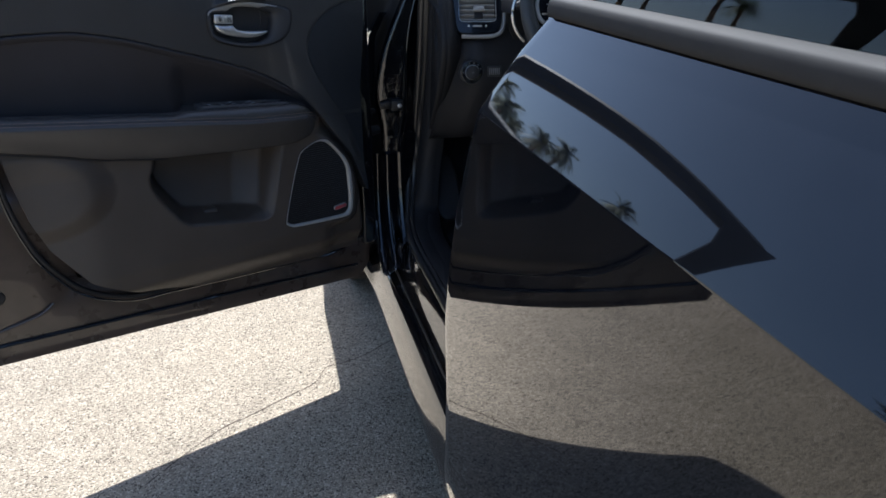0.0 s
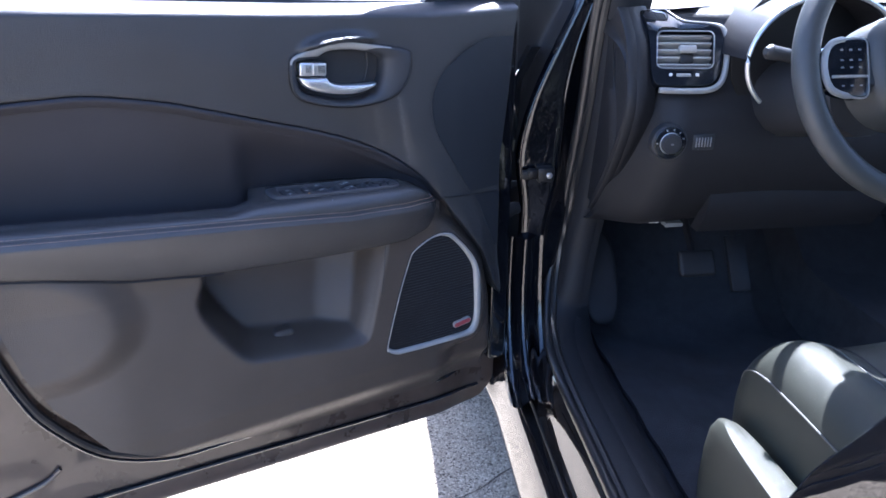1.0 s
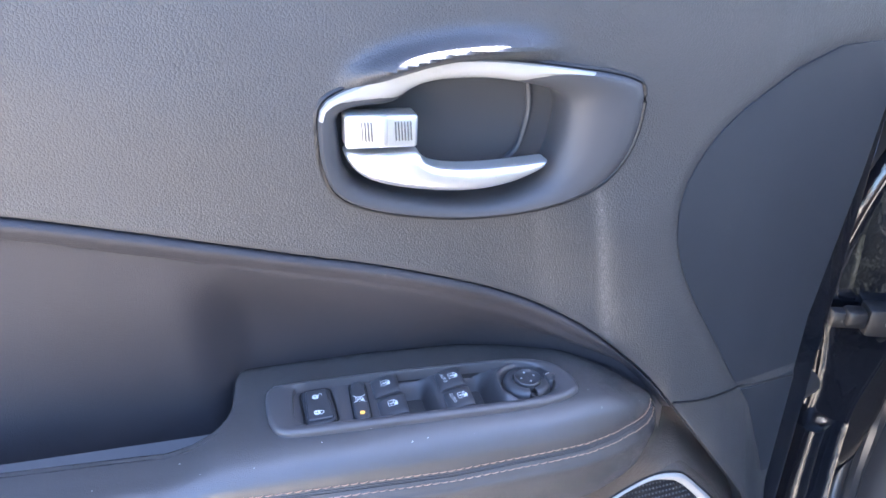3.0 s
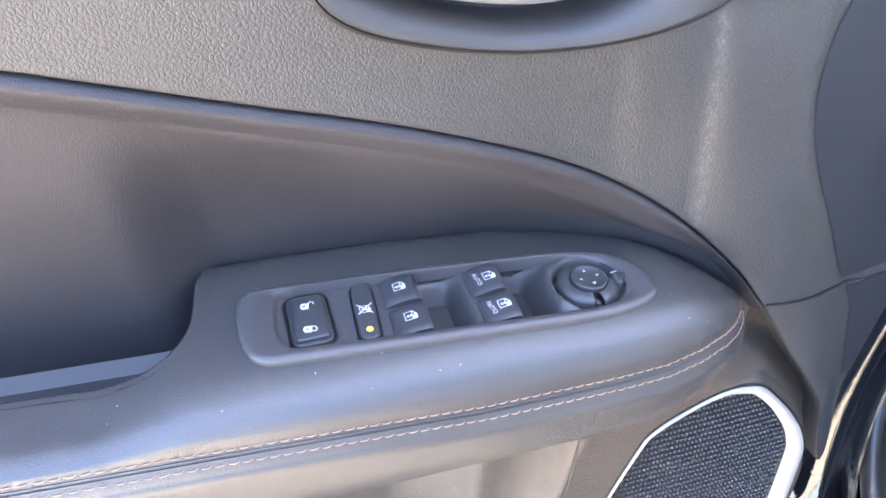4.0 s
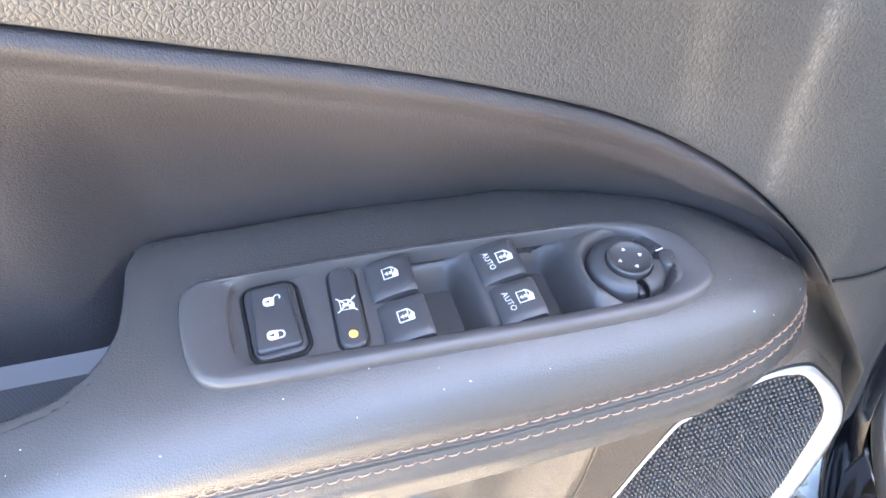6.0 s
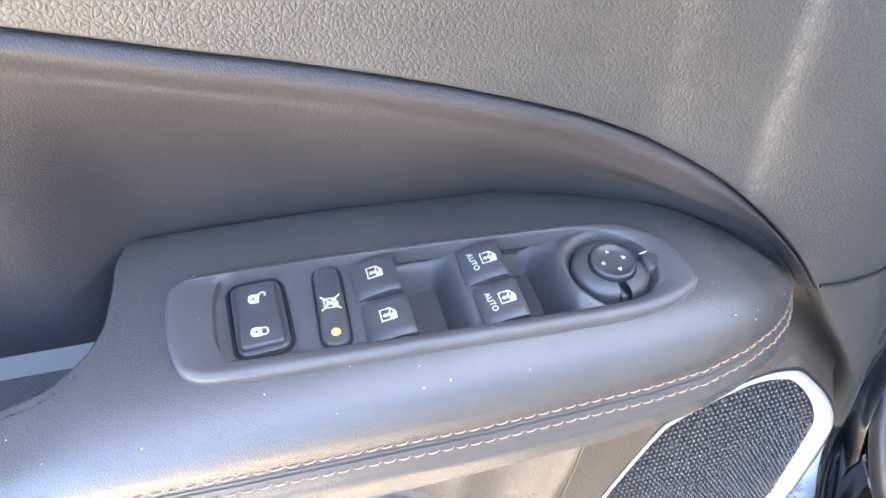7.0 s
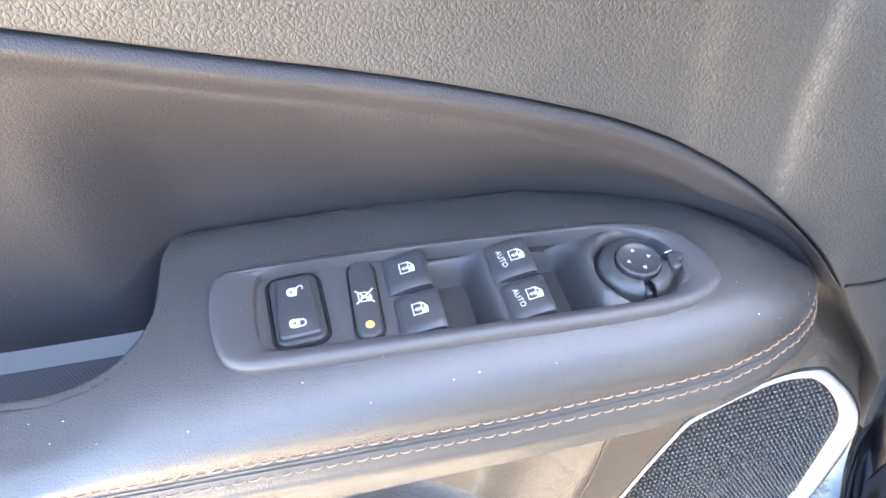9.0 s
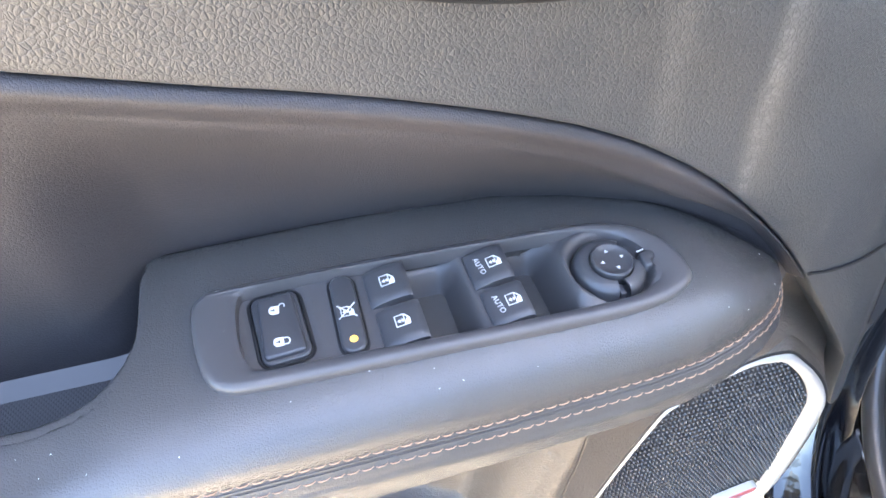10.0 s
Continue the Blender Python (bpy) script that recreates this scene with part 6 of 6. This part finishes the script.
part("pad", moved(cushion(-0.045, 0.045, -0.12, 0.12, -0.012, 0.014, 0.0, power=3.0), Matrix.Translation((0.245, 0.07, 0.53)) @ Matrix.Rotation(radians(90), 4, "X") @ Matrix.Rotation(radians(-35), 4, "X")), DASH, rest)
fm = thing("floor_mat", "dark carpet mat on the driver's floor", "mat", CAR)
part("mat", sheet([[(x, y, 0.352 + 0.30 * sstep(0.05, 0.42, y) + 0.02 * math.sin(x * 9) + 0.004 * math.sin(y * 40 + x * 20)) for x in np.linspace(0.24, 0.72, 14)] for y in np.linspace(-0.75, 0.16, 30)], (0, 0, -0.010)), CARPET, fm)

# ---- driver's seat ----
seat = thing("driver_seat", "black leather driver's seat with stitched bolsters", "car seat", CAR @ Matrix.Translation((-0.003, 0.04, 0.078)))
# half of the cushion's section from the outer foot over the bolster to the middle: offset from the side, height over the base
SECTION = [(0.012, 0.0), (0.003, 0.045), (0.0, 0.095), (0.006, 0.140), (0.020, 0.168), (0.044, 0.186), (0.072, 0.190), (0.098, 0.184), (0.120, 0.175), (0.140, 0.171), (0.190, 0.174), (0.228, 0.178)]
HALF = catmull(SECTION, 4)


def seat_point(i, y):
    """A point of the cushion: i along the half section, y along the car; the front rolls down and its corners draw in."""
    o, h = HALF[i]
    t = min(1.0, max(0.0, (y + 0.665) / 0.125))
    h *= math.sqrt(max(0.0, 1 - t ** 2.6)) * (1 - 0.06 * t)
    h += 0.008 * math.sin((y + 1.05) * 6)
    edge = 0.045 * t ** 3 * max(0.0, 1 - o / 0.12)
    return Vector((0.258 + o + edge, y, 0.462 + 1.10 * max(h, 0.0)))


ys = [-1.06, -1.0, -0.93, -0.86, -0.80, -0.75, -0.71] + list(np.linspace(-0.68, -0.5402, 26))
rows = []
for y in ys:
    left = [seat_point(i, y) for i in range(len(HALF))]
    rows.append([tuple(p) for p in left] + [(0.972 - p.x, p.y, p.z) for p in left[::-1][1:]])
part("seat_cushion", sheet(rows, (0, 0, -0.012)), SEATL, seat, "black leather cushion with rounded bolsters", sharp=80)
PIPE = mat("seat_piping", (0.085, 0.085, 0.078), 0.6)
for i in (12, 29, 36):
    part("cushion_piping", tube([seat_point(i, y) + Vector((-0.0006 if i < 20 else 0, 0, 0.0006)) for y in ys[:-2]], 0.0016, 6), PIPE if i != 36 else RUBBER, seat, "pale piping along the bolster")
part("backrest", moved(cushion(0.25, 0.72, -0.12, 0.12, 0.0, 0.62, 0.0), Matrix.Translation((0, -1.13, 0.60)) @ Matrix.Rotation(radians(14), 4, "X")), SEATL, seat, "black leather backrest")
part("side_shield", cushion(0.196, 0.250, -1.12, -0.605, 0.335, 0.545, 0.0, power=2.8), SEATL, seat, "dark satin side shield")
part("seat_base", block(0.27, 0.70, -1.05, -0.62, 0.34, 0.48, 0.02), BLACK, seat)

# ---- the distance that the paint mirrors: palms, low buildings ----
def palm(x, y, h, seed):
    rnd = random.Random(seed)
    p = thing("palm_tree", "tall palm with a ragged green crown", "palm tree", pose(x, y, 0, 0, 0, rnd.uniform(0, 360)), "palms across the lot")
    lean = rnd.uniform(-0.03, 0.03)
    part("trunk", tube([(lean * k * h * k, 0, h * k) for k in np.linspace(0, 1, 12)], [lerp(0.26, 0.16, k) for k in np.linspace(0, 1, 12)], 10), TRUNK, p)
    top = Vector((lean * h, 0, h))
    verts, faces = [], []
    for k in range(46):
        az, el = rnd.uniform(0, 2 * math.pi), rnd.uniform(-0.9, 1.25)
        ln = rnd.uniform(1.5, 2.2)
        d = Vector((math.cos(az), math.sin(az), 0))
        pts = []
        for i in range(9):
            t = i / 8
            pts.append(top + d * (ln * t * math.cos(el * (1 - 0.3 * t))) + Vector((0, 0, ln * (t * math.sin(el) - 0.55 * t * t))))
        for i in range(1, 9):
            c, t = pts[i], (pts[i] - pts[i - 1]).normalized()
            side = t.cross(Vector((0, 0, 1)))
            side = side.normalized() if side.length > 1e-4 else Vector((1, 0, 0))
            for sgn in (-1, 1):
                for m in range(2):
                    q = lerp(pts[i - 1], c, m / 2)
                    l = 0.62 * math.sin(math.pi * (0.25 + 0.72 * (i + m / 2) / 9)) * rnd.uniform(0.7, 1.1)
                    e = q + side * (sgn * l * 0.75) + t * (l * 0.6) + Vector((0, 0, -0.25 * l))
                    o = len(verts)
                    verts += [tuple(q - t * 0.05), tuple(q + t * 0.05), tuple(e)]
                    faces.append((o, o + 1, o + 2))
    me = bpy.data.meshes.new("crown")
    me.from_pydata(verts, [], faces)
    me.materials.append(FROND)
    cr = new("crown", me)
    cr.parent = p


PALMS = [(20.5, 46, 10.2), (22.5, 40, 8.2), (24.5, 52, 9.8), (27.0, 45, 9.6), (29.0, 49, 11.4), (31, 58, 11.0), (36, 46, 11.2), (38, 58, 10.8), (63, 34, 11.0), (78, 40, 11.0), (95, 38, 10.0), (-20, 60, 10), (-40, 55, 9)]
for k, (az, dist, h) in enumerate(PALMS):
    palm(-dist * math.sin(radians(az)), dist * math.cos(radians(az)), h, k)


def low_building(x, y, w, d, h, turn, n):
    b = thing("low_building", "pale stucco building with a brown tiled roof", "building", pose(x, y, 0, 0, 0, turn))
    part("wall", block(-w / 2, w / 2, -d / 2, d / 2, 0, h, 0.05), STUCCO, b)
    part("roof", ([(-w / 2 - 0.5, -d / 2 - 0.5, h), (w / 2 + 0.5, -d / 2 - 0.5, h), (w / 2 + 0.5, d / 2 + 0.5, h), (-w / 2 - 0.5, d / 2 + 0.5, h), (-w / 2 + 2, 0, h + 1.4), (w / 2 - 2, 0, h + 1.4)],
                  [(0, 1, 5, 4), (1, 2, 5), (2, 3, 4, 5), (3, 0, 4), (0, 3, 2, 1)]), ROOFTILE, b, smooth=False)
    for k in range(n):
        xx = -w / 2 + w * (k + 0.5) / n
        wd = part("window", block(xx - 0.75, xx + 0.75, -d / 2 - 0.06, -d / 2 + 0.05, 1.0, 2.3, 0.02), STUCCO, b)
        part("pane", block(xx - 0.65, xx + 0.65, -d / 2 - 0.08, -d / 2, 1.1, 2.2, 0.0), PIANO, wd)


low_building(-40, 92, 30, 10, 3.2, 20, 7)
low_building(-85, 40, 30, 10, 3.4, 66, 8)
low_building(-52, -14, 28, 10, 3.4, 95, 7)
low_building(22, 62, 30, 10, 3.6, -10, 8)

# crack in the asphalt, a shallow dark vein
rnd = random.Random(5)
pts = catmull([(-0.35, 1.30, 0), (-0.20, 1.47, 0), (-0.10, 1.535, 0), (0.0, 1.60, 0), (0.09, 1.66, 0), (0.13, 1.74, 0), (0.20, 1.76, 0), (0.28, 1.80, 0), (0.36, 1.86, 0), (0.5, 1.90, 0)], 12)
L, Rr = [], []
for p in pts:
    w = rnd.uniform(0.001, 0.0035)
    j = rnd.uniform(-0.004, 0.004)
    L.append((p[0] + j, p[1] + w + j, 0.0012))
    Rr.append((p[0] + j, p[1] - w + j, 0.0012))
ck = part("ground_crack", grid([L, Rr]), CRACK, None)
tagged(ck, "thin rusty crack across the asphalt", "crack", kind="structure")
